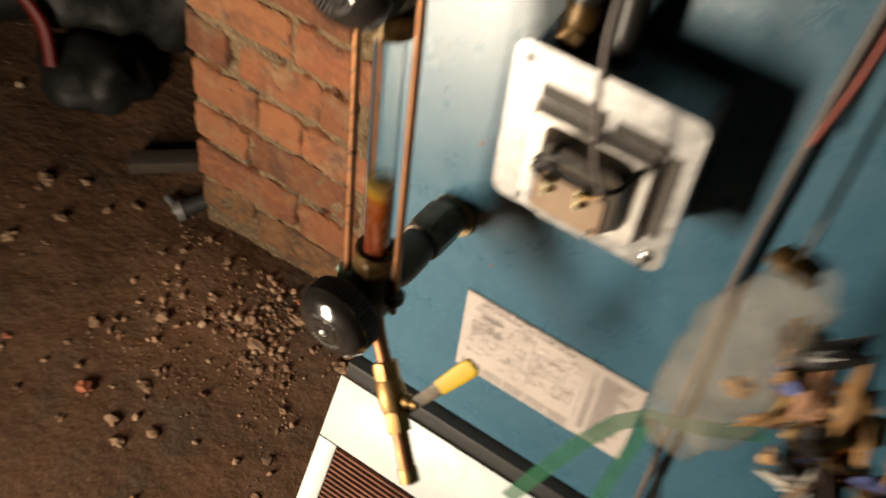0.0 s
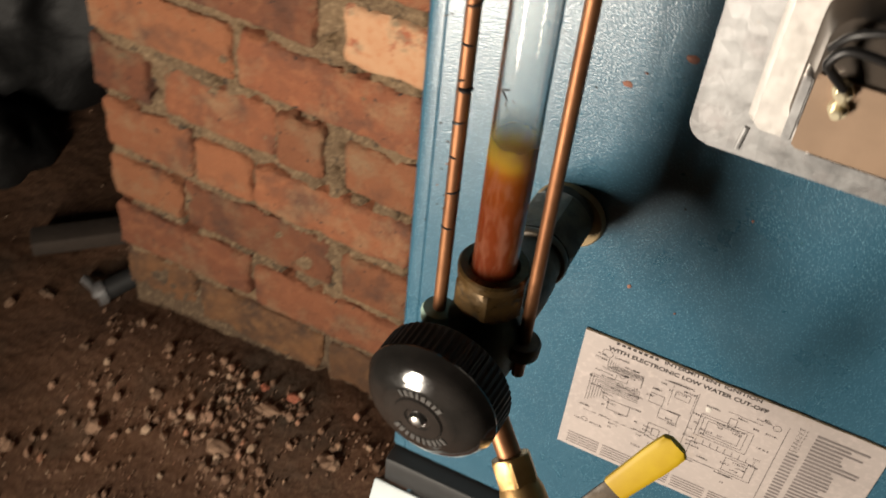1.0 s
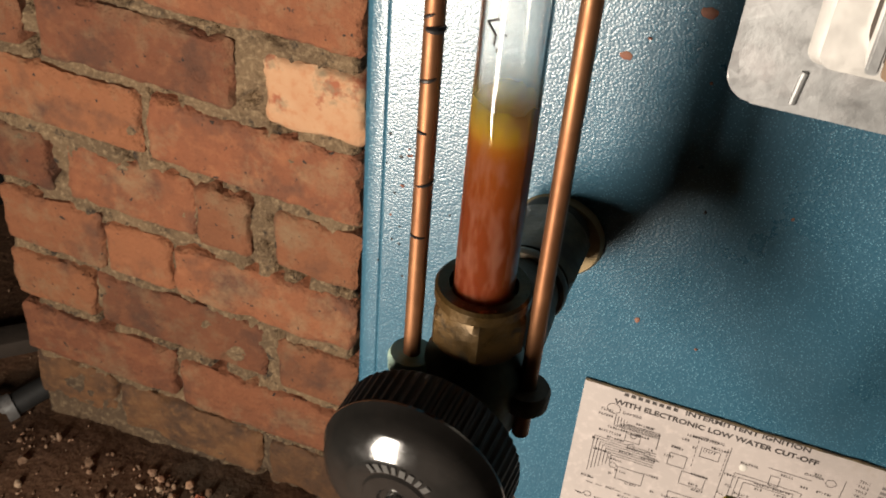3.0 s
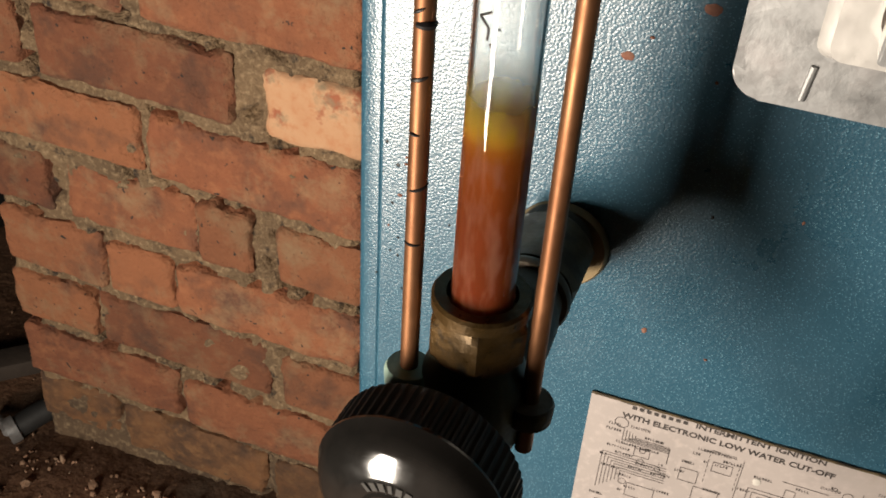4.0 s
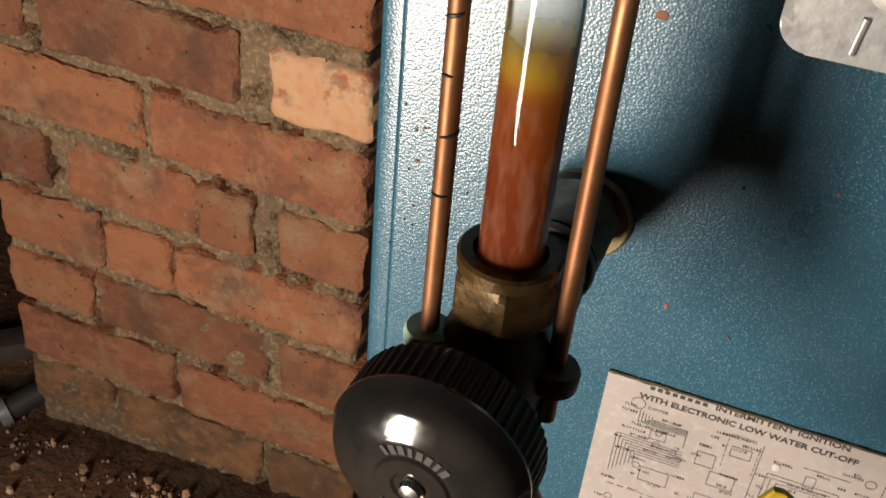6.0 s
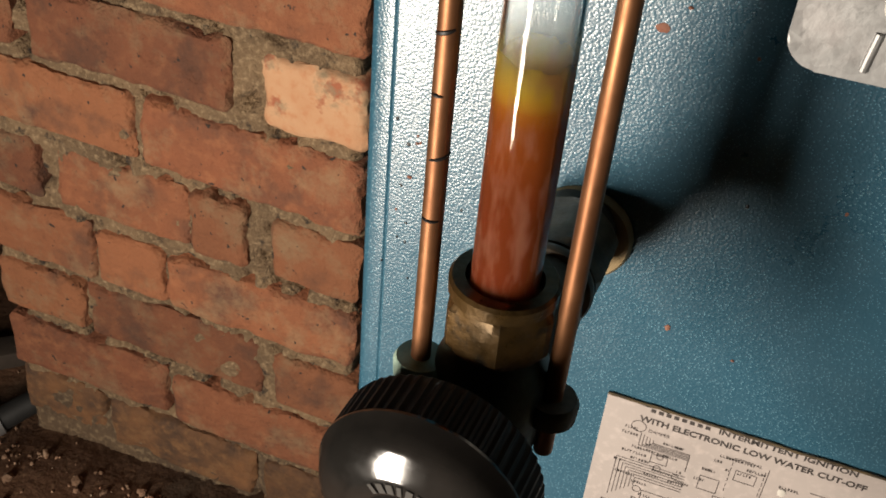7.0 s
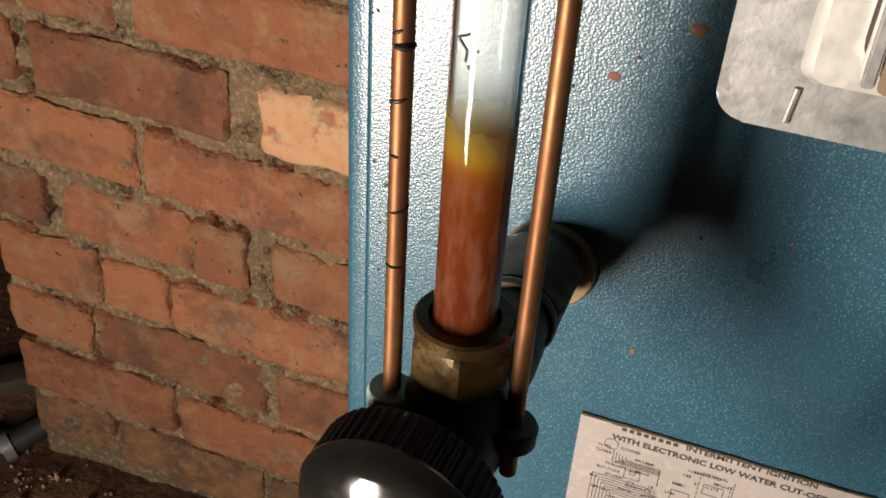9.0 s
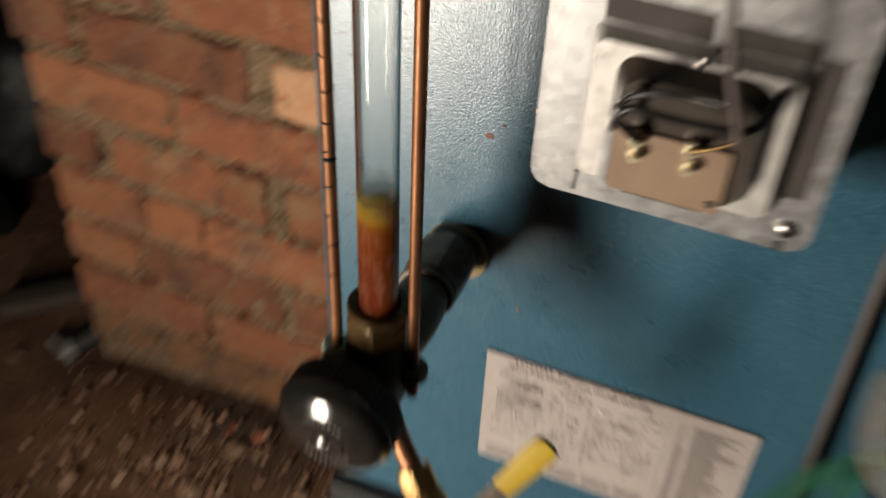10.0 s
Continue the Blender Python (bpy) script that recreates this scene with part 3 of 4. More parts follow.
for i in range(11):
    z = 0.6935 + i * PITCH
    COURSES.append((z, ((-0.645, -0.452), (-0.438, -0.250)) if i % 2 else ((-0.645, -0.552), (-0.538, -0.352), (-0.338, -0.250)), ""))
for ci, (z, ends, sort) in enumerate(COURSES):
    for bi, (x0, x1) in enumerate(ends):
        x0, x1 = x0 - 0.0030, x1 + (0.0030 if x1 < -0.26 else 0.0005)
        w, h = x1 - x0, 0.0655 + rng.uniform(-0.003, 0.003)
        mat = SMEARED if sort == "dirty" else PALE_BRICK if sort == "pale" and bi == 2 else BRICK
        mid = (x0 + x1) / 2 - 0.0035
        ob = new("brick", brick_mesh("brick", w, h, 0.1, ci * 5 + bi + 1, mat))
        ob.location = (mid, PIER_Y + 0.05 + rng.uniform(-0.003, 0.0025), z - 0.004 - 0.045 * (mid + 0.40) * (1 if z < 0.6 else 0.5))
        ob.rotation_euler = (rng.uniform(-0.012, 0.012), radians(1.6) + rng.uniform(-0.012, 0.012), rng.uniform(-0.012, 0.012))
        ob.parent = pier
        ob.matrix_parent_inverse = pier.matrix_world.inverted()
side_brick = brick_mesh("brick", 0.095, 0.054, 0.19, 77, BRICK)
for ci in range(18):
    ob = new("brick", side_brick)
    ob.location = (PIER_L + 0.052, PIER_Y + 0.20 + 0.03 * (ci % 2), 0.068 + PITCH * ci + 0.01)
    ob.parent = pier
    ob.matrix_parent_inverse = pier.matrix_world.inverted()

# ---- water gauge ----
GX, GY = -0.0242, -0.1000
gauge = thing("water_gauge", (GX, GY, 0.72), "water gauge with glass tube of rusty water between copper guard rods", "gauge")


def ring_tube(r0, r1, z0, z1, at, n=48):
    """A pipe with open bore."""
    bm = bmesh.new()
    rings = []
    for r, z in ((r0, z0), (r1, z0), (r1, z1), (r0, z1)):
        rings.append([bm.verts.new((at[0] + r * math.cos(2 * math.pi * k / n), at[1] + r * math.sin(2 * math.pi * k / n), z)) for k in range(n)])
    for a, b in zip(rings, rings[1:] + rings[:1]):
        for k in range(n):
            bm.faces.new((a[k], a[(k + 1) % n], b[(k + 1) % n], b[k]))
    return bm


tube_part = part("glass_tube", ring_tube(0.0079, 0.0089, 0.752, 0.966, (GX, GY)), GLASS, gauge, "clear glass tube, stained inside")
water = part("water", lathe([(0.0084, 0.7525), (0.0084, 0.80), (0.0084, WATER_TO), (0.0084, 0.8515)], (GX, GY, 0)), WATER, tube_part, "rusty red-brown water, yellow at its top")
ink = [[(-0.0046, 0.0), (-0.0016, 0.0016)], [(-0.0046, 0.0), (-0.0020, -0.0024)], [(-0.0020, -0.0024), (-0.0023, -0.0052)], [(0.0004, -0.0018), (0.0005, -0.0023)], [(-0.0014, -0.0060), (-0.0013, -0.0068)]]
for k, line in enumerate(ink):
    pts = []
    for u in range(5):
        a = line[0][0] + (line[1][0] - line[0][0]) * u / 4
        zz = line[0][1] + (line[1][1] - line[0][1]) * u / 4
        ang = radians(-92) + a / 0.0089
        pts.append((GX + 0.00895 * math.cos(ang), GY + 0.00895 * math.sin(ang), 0.8580 + zz))
    part("marker_stroke", tube(pts, 0.00035, 6, 2), BLACK_MARK, tube_part, "dark ink mark")


def end_fitting(zk, lower):
    """One gauge cock: body, packing nut, shank to the boiler, hand wheel."""
    s = 1 if lower else -1
    zc = zk
    body = part("valve_body", merge(
        lathe([(0.0085, zc - 0.022), (0.0125, zc - 0.019), (0.0158, zc - 0.008), (0.0165, zc + 0.004), (0.0155, zc + 0.014), (0.0130, zc + 0.021), (0.0115, zc + 0.027)] if lower else
              [(0.0115, zc - 0.027), (0.0125, zc - 0.020), (0.0138, zc - 0.010), (0.0138, zc + 0.006), (0.0125, zc + 0.019), (0.0085, zc + 0.022)], (GX, GY, 0)),
        lathe([(0.0120, 0), (0.0125, 0.006), (0.0105, 0.014), (0.0105, 0.022)], (GX - 0.003, GY - 0.002, zc), (-0.05, -1, -0.03))), PATINA, gauge, "blackened bronze valve body with green patina")
    z0, z1 = (zc + 0.0230, zc + 0.0430) if lower else (zc - 0.0455, zc - 0.0255)
    nut = part("packing_nut", merge(hexagon(0.0268, z0, z1 - 0.005, (GX, GY, 0), (0, 0, 1), 0.002, 0.3),
                                    lathe([(0.0120, z1 - 0.006), (0.0142, z1 - 0.0045), (0.0143, z1 - 0.001), (0.0135, z1), (0.0102, z1), (0.0098, z1 - 0.006)] if lower else
                                          [(0.0098, z0 + 0.006), (0.0102, z0), (0.0135, z0), (0.0143, z0 + 0.001), (0.0142, z0 + 0.0045), (0.0120, z0 + 0.006)], (GX, GY, 0), n=48)),
               BRONZE, gauge, "tarnished bronze packing nut", sharp=16)
    # shank back to the front sheet
    run = (0, 1, -0.05)
    part("shank", lathe([(0.0118, 0.0), (0.0128, 0.008), (0.0132, 0.018), (0.0146, 0.023), (0.0152, 0.034), (0.0148, 0.046), (0.0136, 0.051), (0.0134, 0.056), (0.0120, 0.060)], (GX, GY, zc), run),
         DARK_BRONZE, gauge, "blackened lumpy shank")
    part("collar", lathe([(0.0128, 0.0555), (0.0152, 0.0560), (0.0158, 0.0572), (0.0158, 0.0592), (0.0150, 0.0604), (0.0128, 0.0606)], (GX, GY, zc), run), UNION_BRONZE, gauge, "worn bronze collar edge")
    part("union_nut", hexagon(0.0308, 0.0608, 0.090, (GX, GY, zc), run, 0.0026, 0.30), UNION_BRONZE, gauge, "blackened hexagon union nut", sharp=20)
    part("nipple", lathe([(0.0140, 0.0902), (0.0146, 0.092), (0.0146, 0.0975)], (GX, GY, zc), run), DARK_BRONZE, gauge)
    part("escutcheon", lathe([(0.0174, -0.0034), (0.0184, -0.0022), (0.0186, -0.0003)], (GX + 0.0020, 0, zc - 0.0082), (0, 1, 0)), OLD_BRASS, gauge, "dull brass ring at the sheet")
    # lugs that hold the guard rods
    for sx, top in ((-1, VERDIGRIS), (1, DARK_BRONZE)):
        lx = -0.0430 if sx < 0 else -0.0066
        ly = -0.1052 if sx < 0 else -0.1008
        lz = zc + s * (0.009 if sx < 0 else 0.005)
        # a web that climbs from the rod's eye to the foot of the nut
        web, loops = bmesh.new(), []
        for i in range(10):
            u = i / 9
            x, y = lx + (GX - lx) * u, ly + (GY - ly) * u
            wide = 0.0060 + 0.0058 * u ** 1.5
            low, high = lz - 0.0040 - 0.006 * u, lz + 0.0030 + 0.0135 * u ** 1.8
            if s < 0:
                low, high = lz - 0.0030 - 0.0135 * u ** 1.8, lz + 0.0040 + 0.006 * u
            mid, tall = (low + high) / 2, (high - low) / 2
            loops.append([web.verts.new((x, y + wide * math.copysign(abs(math.cos(t)) ** 0.7, math.cos(t)), mid + tall * math.copysign(abs(math.sin(t)) ** 0.7, math.sin(t))))
                          for t in [2 * math.pi * k / 20 for k in range(20)]])
        for p, o in zip(loops, loops[1:]):
            for k in range(20):
                web.faces.new((p[k], p[(k + 1) % 20], o[(k + 1) % 20], o[k]))
        web.faces.new(loops[0][::-1])
        web.faces.new(loops[-1])
        part("web", web, DARK_GREEN if sx < 0 else DARK_BRONZE, gauge, "dark green patina on the lug's web" if sx < 0 else "")
        bm = lathe([(0.0028, lz - 0.0042), (0.0058, lz - 0.0042), (0.0071, lz - 0.0030), (0.0074, lz + 0.0022), (0.0066, lz + 0.0038), (0.0028, lz + 0.0040)], (lx, ly, 0), n=28)
        part("lug", bm, top, gauge, "green corroded bronze lug" if sx < 0 else "")
    # hand wheel: knurled rim, domed front, ring groove, screw
    wz = zc - 0.0035 * s
    ax = Vector((-0.06, -1, -0.03))
    at = Vector((-0.0285, -0.1195, wz))
    R = 0.0288

    def knurl(a, i, r):
        if i in (2, 3, 4, 5):
            u = (a * 56 / (2 * math.pi)) % 1
            return r - 0.0012 * min(1.0, max(0.0, 2.2 * math.sin(math.pi * u) - 0.9))
        return r
    wheel = part("hand_wheel", lathe([(0.0262, 0.0166), (R + 0.0001, 0.0168), (R + 0.0001, 0.0176), (R - 0.0009, 0.0192), (R - 0.0019, 0.0213), (0.0254, 0.0235), (0.0232, 0.0252),
                                      (0.0206, 0.0263), (0.0176, 0.0270), (0.0166, 0.0273), (0.0158, 0.0276), (0.0110, 0.0276), (0.0102, 0.0284), (0.006, 0.0285), (0.0052, 0.0278),
                                      (0.001, 0.0276)], at, ax, 120), BAKELITE, gauge, "glossy black bakelite hand wheel", sharp=28)
    part("knurled_rim", lathe([(0.012, 0), (0.026, 0.001), (R - 0.0006, 0.003), (R, 0.005), (R, 0.0168), (R - 0.0004, 0.0172), (0.0255, 0.0175)], at, ax, 448, knurl), DULL_BAKELITE, wheel,
         "dusty knurled rim", sharp=28)
    front = at + ax.normalized() * 0.0276
    part("screw", lathe([(0.0034, 0), (0.0036, 0.0010), (0.0028, 0.0024), (0.0010, 0.0030)], front, ax, 24), STEEL, wheel, "worn pale screw head")
    q = Vector((0, 0, 1)).rotation_difference(ax.normalized())
    for k in [*range(8), *(i + 0.5 for i in range(14, 24))]:
        # worn raised maker's lettering, as plain bars on the ring
        u = q.inverted() @ Vector((0, 0, 1))
        base = math.atan2(u.y, u.x)
        b2 = base + radians(38) - k * radians(11)
        c = front + q @ Vector((0.0135 * math.cos(b2), 0.0135 * math.sin(b2), 0.00015))
        rad = (q @ Vector((math.cos(b2), math.sin(b2), 0))).normalized()
        tan_ = ax.normalized().cross(rad)
        bm = bmesh.new()
        bmesh.ops.create_cube(bm, size=1)
        for v in bm.verts:
            v.co = c + rad * v.co.x * 0.0032 + tan_ * v.co.y * (0.0018 if int(k) % 3 else 0.0012) + ax.normalized() * v.co.z * 0.0005
        part("raised_mark", bm, FADED_GREY, wheel, "worn grey raised mark")
    return body


end_fitting(0.7305, True)
end_fitting(0.9945, False)


def rod(x, y, z0, z1, bend=0.0):
    n = 12
    return tube([(x + bend * math.sin(math.pi * i / n), y, z0 + (z1 - z0) * i / n) for i in range(n + 1)], 0.0027, 18, 2)


left_rod = part("guard_rod", rod(-0.0430, -0.1052, 0.7385, 0.990), COPPER, gauge, "copper guard rod marked off in black ink")
right_rod = part("guard_rod", rod(-0.0066, -0.1008, 0.7188, 0.990), COPPER, gauge, "bare copper guard rod")
for k, (z, hgt, turn) in enumerate(((0.7893, 0.0009, 0), (0.8073, 0.0010, 1), (0.8232, 0.0010, 0), (0.8385, 0.0012, 1), (0.8525, 0.0022, 0), (0.8560, 0.0010, 1), (0.8700, 0.0010, 0),
                                    (0.8850, 0.0012, 1), (0.9000, 0.0012, 0), (0.9150, 0.0012, 1), (0.9300, 0.0012, 0))):
    a0, a1 = ((-150, -40), (-115, 10), (-135, -75))[k % 3]
    arc = [(-0.0430 + 0.00272 * math.cos(radians(a0 + (a1 - a0) * u / 6)), -0.1052 + 0.00272 * math.sin(radians(a0 + (a1 - a0) * u / 6)), z + 0.0003 * u * turn - 0.001 * turn) for u in range(7)]
    part("ink_band", tube(arc, lambda u, h=hgt: h * (0.25 + 0.25 * math.sin(math.pi * min(1, max(0, u)))), 6, 2), BLACK_MARK, left_rod, "black ink ring")

# ---- drain cock under the gauge ----
drain = thing("drain_valve", (0.02, -0.13, 0.68), "brass ball valve with a yellow vinyl lever on the gauge's drain", "valve")
P0 = Vector((-0.0180, -0.1040, 0.7120))
P1 = Vector((0.0020, -0.1190, 0.6880))
DIR = Vector((0.60, -0.42, -0.66)).normalized()
part("drain_tube", tube([P0, P0 * 0.5 + P1 * 0.5 + Vector((-0.001, 0, -0.001)), P1], 0.0052, 18), COPPER, drain, "short dull copper tube")
valve = part("body", merge(hexagon(0.0165, 0.0, 0.013, P1, DIR, 0.001, 0.1), lathe([(0.0085, 0.012), (0.0098, 0.016), (0.0104, 0.024), (0.0098, 0.032), (0.0080, 0.036)], P1, DIR),
                           hexagon(0.0170, 0.035, 0.050, P1, DIR, 0.001, 0.4)), BRASS, drain, "yellow brass valve body")
part("outlet", lathe([(0.0058, 0.050), (0.0060, 0.052), (0.0060, 0.078), (0.0045, 0.0785), (0.0045, 0.070)], P1, DIR), COPPER, drain, "dark copper outlet stub")
part("outlet_end", lathe([(0.0068, 0.077), (0.0070, 0.079), (0.0070, 0.087), (0.0050, 0.088)], P1, DIR), BRASS, drain)
MID = P1 + DIR * 0.024
STEM = Vector((0.75, 0.08, 0.12)).normalized()
part("stem", lathe([(0.0052, 0.006), (0.0052, 0.014), (0.0036, 0.0145), (0.0036, 0.020)], MID, STEM), BRASS, drain)


FACE = Vector((0.30, -0.60, 0.74)).normalized()


def lever(p0, p1, p2, w, t):
    bm = bmesh.new()
    pts = [p0, p0.lerp(p1, 0.5), p1, p1.lerp(p2, 0.3), p1.lerp(p2, 0.7), p1.lerp(p2, 0.93), p2]
    ws = [w * 0.85, w * 0.9, w * 0.95, w, w, w * 0.95, w * 0.62]
    rings = []
    for i, p in enumerate(pts):
        d = (pts[min(i + 1, 6)] - pts[max(i - 1, 0)]).normalized()
        sd = d.cross(FACE).normalized()
        up = sd.cross(d)
        rings.append([bm.verts.new(p + sd * ws[i] * math.copysign(abs(math.cos(a)) ** 0.5, math.cos(a)) + up * t * math.copysign(abs(math.sin(a)) ** 0.5, math.sin(a)))
                      for a in [2 * math.pi * k / 16 for k in range(16)]])
    for a, b in zip(rings, rings[1:]):
        for k in range(16):
            bm.faces.new((a[k], a[(k + 1) % 16], b[(k + 1) % 16], b[k]))
    bm.faces.new(rings[0][::-1])
    bm.faces.new(rings[-1])
    return bm


tip = Vector((0.0640, -0.1070, 0.7240))
root = MID + STEM * 0.018
knee = root.lerp(tip, 0.46)
lev = part("lever", lever(root - (tip - root) * 0.15, root.lerp(knee, 0.5), knee, 0.0050, 0.0013), DARK_BRONZE, drain, "dark steel lever")
part("grip", lever(knee - (tip - knee) * 0.05, knee.lerp(tip, 0.4), tip, 0.0068, 0.0021), YELLOW, lev, "yellow vinyl grip")

# ---- wiring label on the sheet ----
LZ1, LZ0, LW = 0.654, 0.5540, 0.160
sticker = thing("wiring_label", (0.0, -0.0008, LZ0), "dog-eared white paper wiring diagram label stuck on the sheet", "label")


def label_sheet():
    bm = bmesh.new()
    n = 80
    top = [(LW * i / n, LZ1 - 0.0006 - 0.0007 * (1 + noise.noise(Vector((i * 0.45, 0, 3)))) - (0.0010 if 5 < i < 13 else 0)) for i in range(n + 1)]
    bot = [(LW * i / n, LZ0 + 0.0004 * noise.noise(Vector((i * 0.3, 5, 3)))) for i in range(n + 1)]
    for y, flip in ((-0.0009, False), (-0.0001, True)):
        a = [bm.verts.new((x, y, z)) for x, z in top]
        b = [bm.verts.new((x, y, z)) for x, z in bot]
        for k in range(n):
            bm.faces.new((a[k], b[k], b[k + 1], a[k + 1]))
    bmesh.ops.bridge_loops(bm, edges=[e for e in bm.edges if e.is_boundary])
    return bm


part("sheet", label_sheet(), PAPER, sticker)
INK_Y = -0.00105


def bars(rects, name="print", mat=INK, y=INK_Y, label=""):
    """Flat printed strokes: (x, z, width, height), drawn on the label."""
    bm = bmesh.new()
    for x, z, w, h in rects:
        vs = [bm.verts.new((x + a * w, y, z + b * h)) for a, b in ((0, 0), (1, 0), (1, 1), (0, 1))]
        bm.faces.new(vs)
    return part(name, bm, mat, sticker, label, sharp=0)


def lettering(text, x, z, size, width=None, mat=INK, bold=0.0):
    cu = bpy.data.curves.new("text", "FONT")
    cu.body, cu.size, cu.offset = text, size, bold
    cu.resolution_u = 3
    tmp = bpy.data.objects.new("text", cu)
    me = bpy.data.meshes.new_from_object(tmp)
    bpy.data.objects.remove(tmp)
    wide = max(v.co.x for v in me.vertices)
    k = (width / wide) if width else 1.0
    for v in me.vertices:
        v.co = Vector((x + v.co.x * k, INK_Y, z + v.co.y))
    me.materials.append(mat)
    ob = new("lettering", me)
    ob.parent = sticker
    ob.matrix_parent_inverse = sticker.matrix_world.inverted()
    return ob


# title: the maker's word is a row of plain bars
rnd = random.Random(11)
bars([(0.0174 + 0.0030 * i, LZ1 - 0.0044, 0.0019, 0.0018) for i in range(8)], "title_bar")
lettering("INTERMITTENT IGNITION", 0.0434, LZ1 - 0.0046, 0.0037, 0.0515, bold=0.00011)
lettering("WITH ELECTRONIC LOW WATER CUT-OFF", 0.0141, LZ1 - 0.0103, 0.0040, 0.0855, bold=0.00013)
lettering("DAMPER", 0.0185, LZ1 - 0.0150, 0.0022)
lettering("OPTIONAL", 0.0520, LZ1 - 0.0155, 0.0022)
lettering("DAMPER", 0.0960, LZ1 - 0.0175, 0.0021)
lettering("GREEN", 0.0330, LZ1 - 0.0375, 0.0019)
for k, code in enumerate(("TH-1", "TH-2", "TH-3", "TR-1", "TR-2", "MGV", "LGV")):
    lettering(code, 0.1165, LZ1 - 0.0125 - 0.0029 * k, 0.0022)
W = 0.00028


def frame_lines(x, z, w, h, t=W):
    return [(x, z, w, t), (x, z + h, w, t), (x, z, t, h), (x + w, z, t, h)]


lines = []
for k in range(5):
    o = 0.0013 * k
    lines += [(0.0160 + o, LZ1 - 0.0235 + o * 0.6, 0.0200 - o, W), (0.0160 + o, LZ1 - 0.0235 + o * 0.6, W, 0.0070 - o), (0.0360, LZ1 - 0.0300, W, 0.0065 + o * 0.6)]
for k in range(7):
    o = 0.0015 * k
    lines += [(0.0090 + o, LZ1 - 0.0330 - o, 0.0280 - o, W), (0.0090 + o, LZ1 - 0.0560 + o, W, 0.0230 - 2 * o)]
lines += frame_lines(0.0220, LZ1 - 0.0305, 0.0065, 0.0045) + frame_lines(0.0420, LZ1 - 0.0365, 0.0075, 0.0075) + frame_lines(0.0540, LZ1 - 0.0260, 0.0080, 0.0055)
lines += frame_lines(0.0490, LZ1 - 0.0460, 0.0105, 0.0080) + frame_lines(0.0220, LZ1 - 0.0560, 0.0120, 0.0080) + frame_lines(0.0460, LZ1 - 0.0650, 0.0120, 0.0120)
lines += frame_lines(0.0490, LZ1 - 0.0620, 0.0040, 0.0060) + frame_lines(0.0700, LZ1 - 0.0470, 0.0280, 0.0180) + frame_lines(0.0720, LZ1 - 0.0450, 0.0230, 0.0140)
lines += frame_lines(0.0745, LZ1 - 0.0430, 0.0180, 0.0100) + [(0.0655, LZ1 - 0.0800, W, 0.0650), (0.1120, LZ1 - 0.0800, W, 0.0660), (0.0820, LZ1 - 0.0200, 0.0180, W)]
lines += frame_lines(0.0840, LZ1 - 0.0300, 0.0040, 0.0060) + frame_lines(0.0700, LZ1 - 0.0680, 0.0360, 0.0150) + frame_lines(0.0900, LZ1 - 0.0660, 0.0120, 0.0110)
for k in range(9):
    lines += [(0.0720 + 0.004 * k, LZ1 - 0.0530, W, 0.0040), (0.0100 + 0.0045 * k, LZ1 - 0.0640, 0.0030, W)]
for k in range(6):
    lines.append((0.0520, LZ1 - 0.0185 - 0.0030 * k, W, 0.0018))
    lines.append((0.0645, LZ1 - 0.0185 - 0.0030 * k, W, 0.0018))
bars(lines, "diagram_line", label="fine black diagram lines")
ticks = []
for k in range(95):
    x, z = rnd.uniform(0.006, 0.104), LZ1 - 0.0160 - 0.0032 * rnd.randrange(20)
    for c in range(rnd.randint(2, 7)):
        kind = rnd.random()
        ticks.append((x + 0.0011 * c, z, 0.0007 if kind < 0.4 else 0.0003, 0.0013))
        if kind > 0.5:
            ticks.append((x + 0.0011 * c + 0.0003, z + (0.0010 if kind > 0.75 else 0.0), 0.0005, 0.0003))
bars(ticks, "small_print", INK, INK_Y + 0.00004, "tiny print too small to read")
bars([(0.005 + 0.021 * (k % 5), LZ0 + 0.003 + 0.0022 * (k // 5), 0.019, 0.0008) for k in range(25)], "footnote_bar", GREY_INK)
bars([(0.1255, LZ1 - 0.0125 - 0.0029 * k, rnd.uniform(0.010, 0.028), 0.0016) for k in range(28)], "key_bar", GREY_INK, label="grey legend column")
bars([(0.1165, LZ1 - 0.0328 - 0.0029 * k, 0.006, 0.0015) for k in range(20)], "key_bar", GREY_INK)


def circle_line(cx, cz, r, t=W):
    bm = bmesh.new()
    n = 26
    a = [bm.verts.new((cx + r * math.cos(2 * math.pi * k / n), INK_Y, cz + r * math.sin(2 * math.pi * k / n))) for k in range(n)]
    b = [bm.verts.new((cx + (r - t) * math.cos(2 * math.pi * k / n), INK_Y, cz + (r - t) * math.sin(2 * math.pi * k / n))) for k in range(n)]
    for k in range(n):
        bm.faces.new((a[k], a[(k + 1) % n], b[(k + 1) % n], b[k]))
    part("diagram_circle", bm, INK, sticker, sharp=0)


for cx, dz, r in ((0.0145, 0.0135, 0.0030), (0.0255, 0.0265, 0.0014), (0.0255, 0.0330, 0.0016), (0.0330, 0.0345, 0.0014), (0.1070, 0.0180, 0.0022), (0.0120, 0.0720, 0.0018), (0.0200, 0.0480, 0.0018)):
    circle_line(cx, LZ1 - dz, r)
edge = tube([(LW * i / 24, -0.0009, LZ1 - 0.0008 - 0.0006 * (1 + noise.noise(Vector((i * 1.5, 0, 3))))) for i in range(25)], lambda u: 0.0005 + 0.0004 * abs(noise.noise(Vector((u * 30, 0, 0)))), 6, 3)
part("burnt_edge", edge, CHAR, sticker, "scorched brown upper edge")

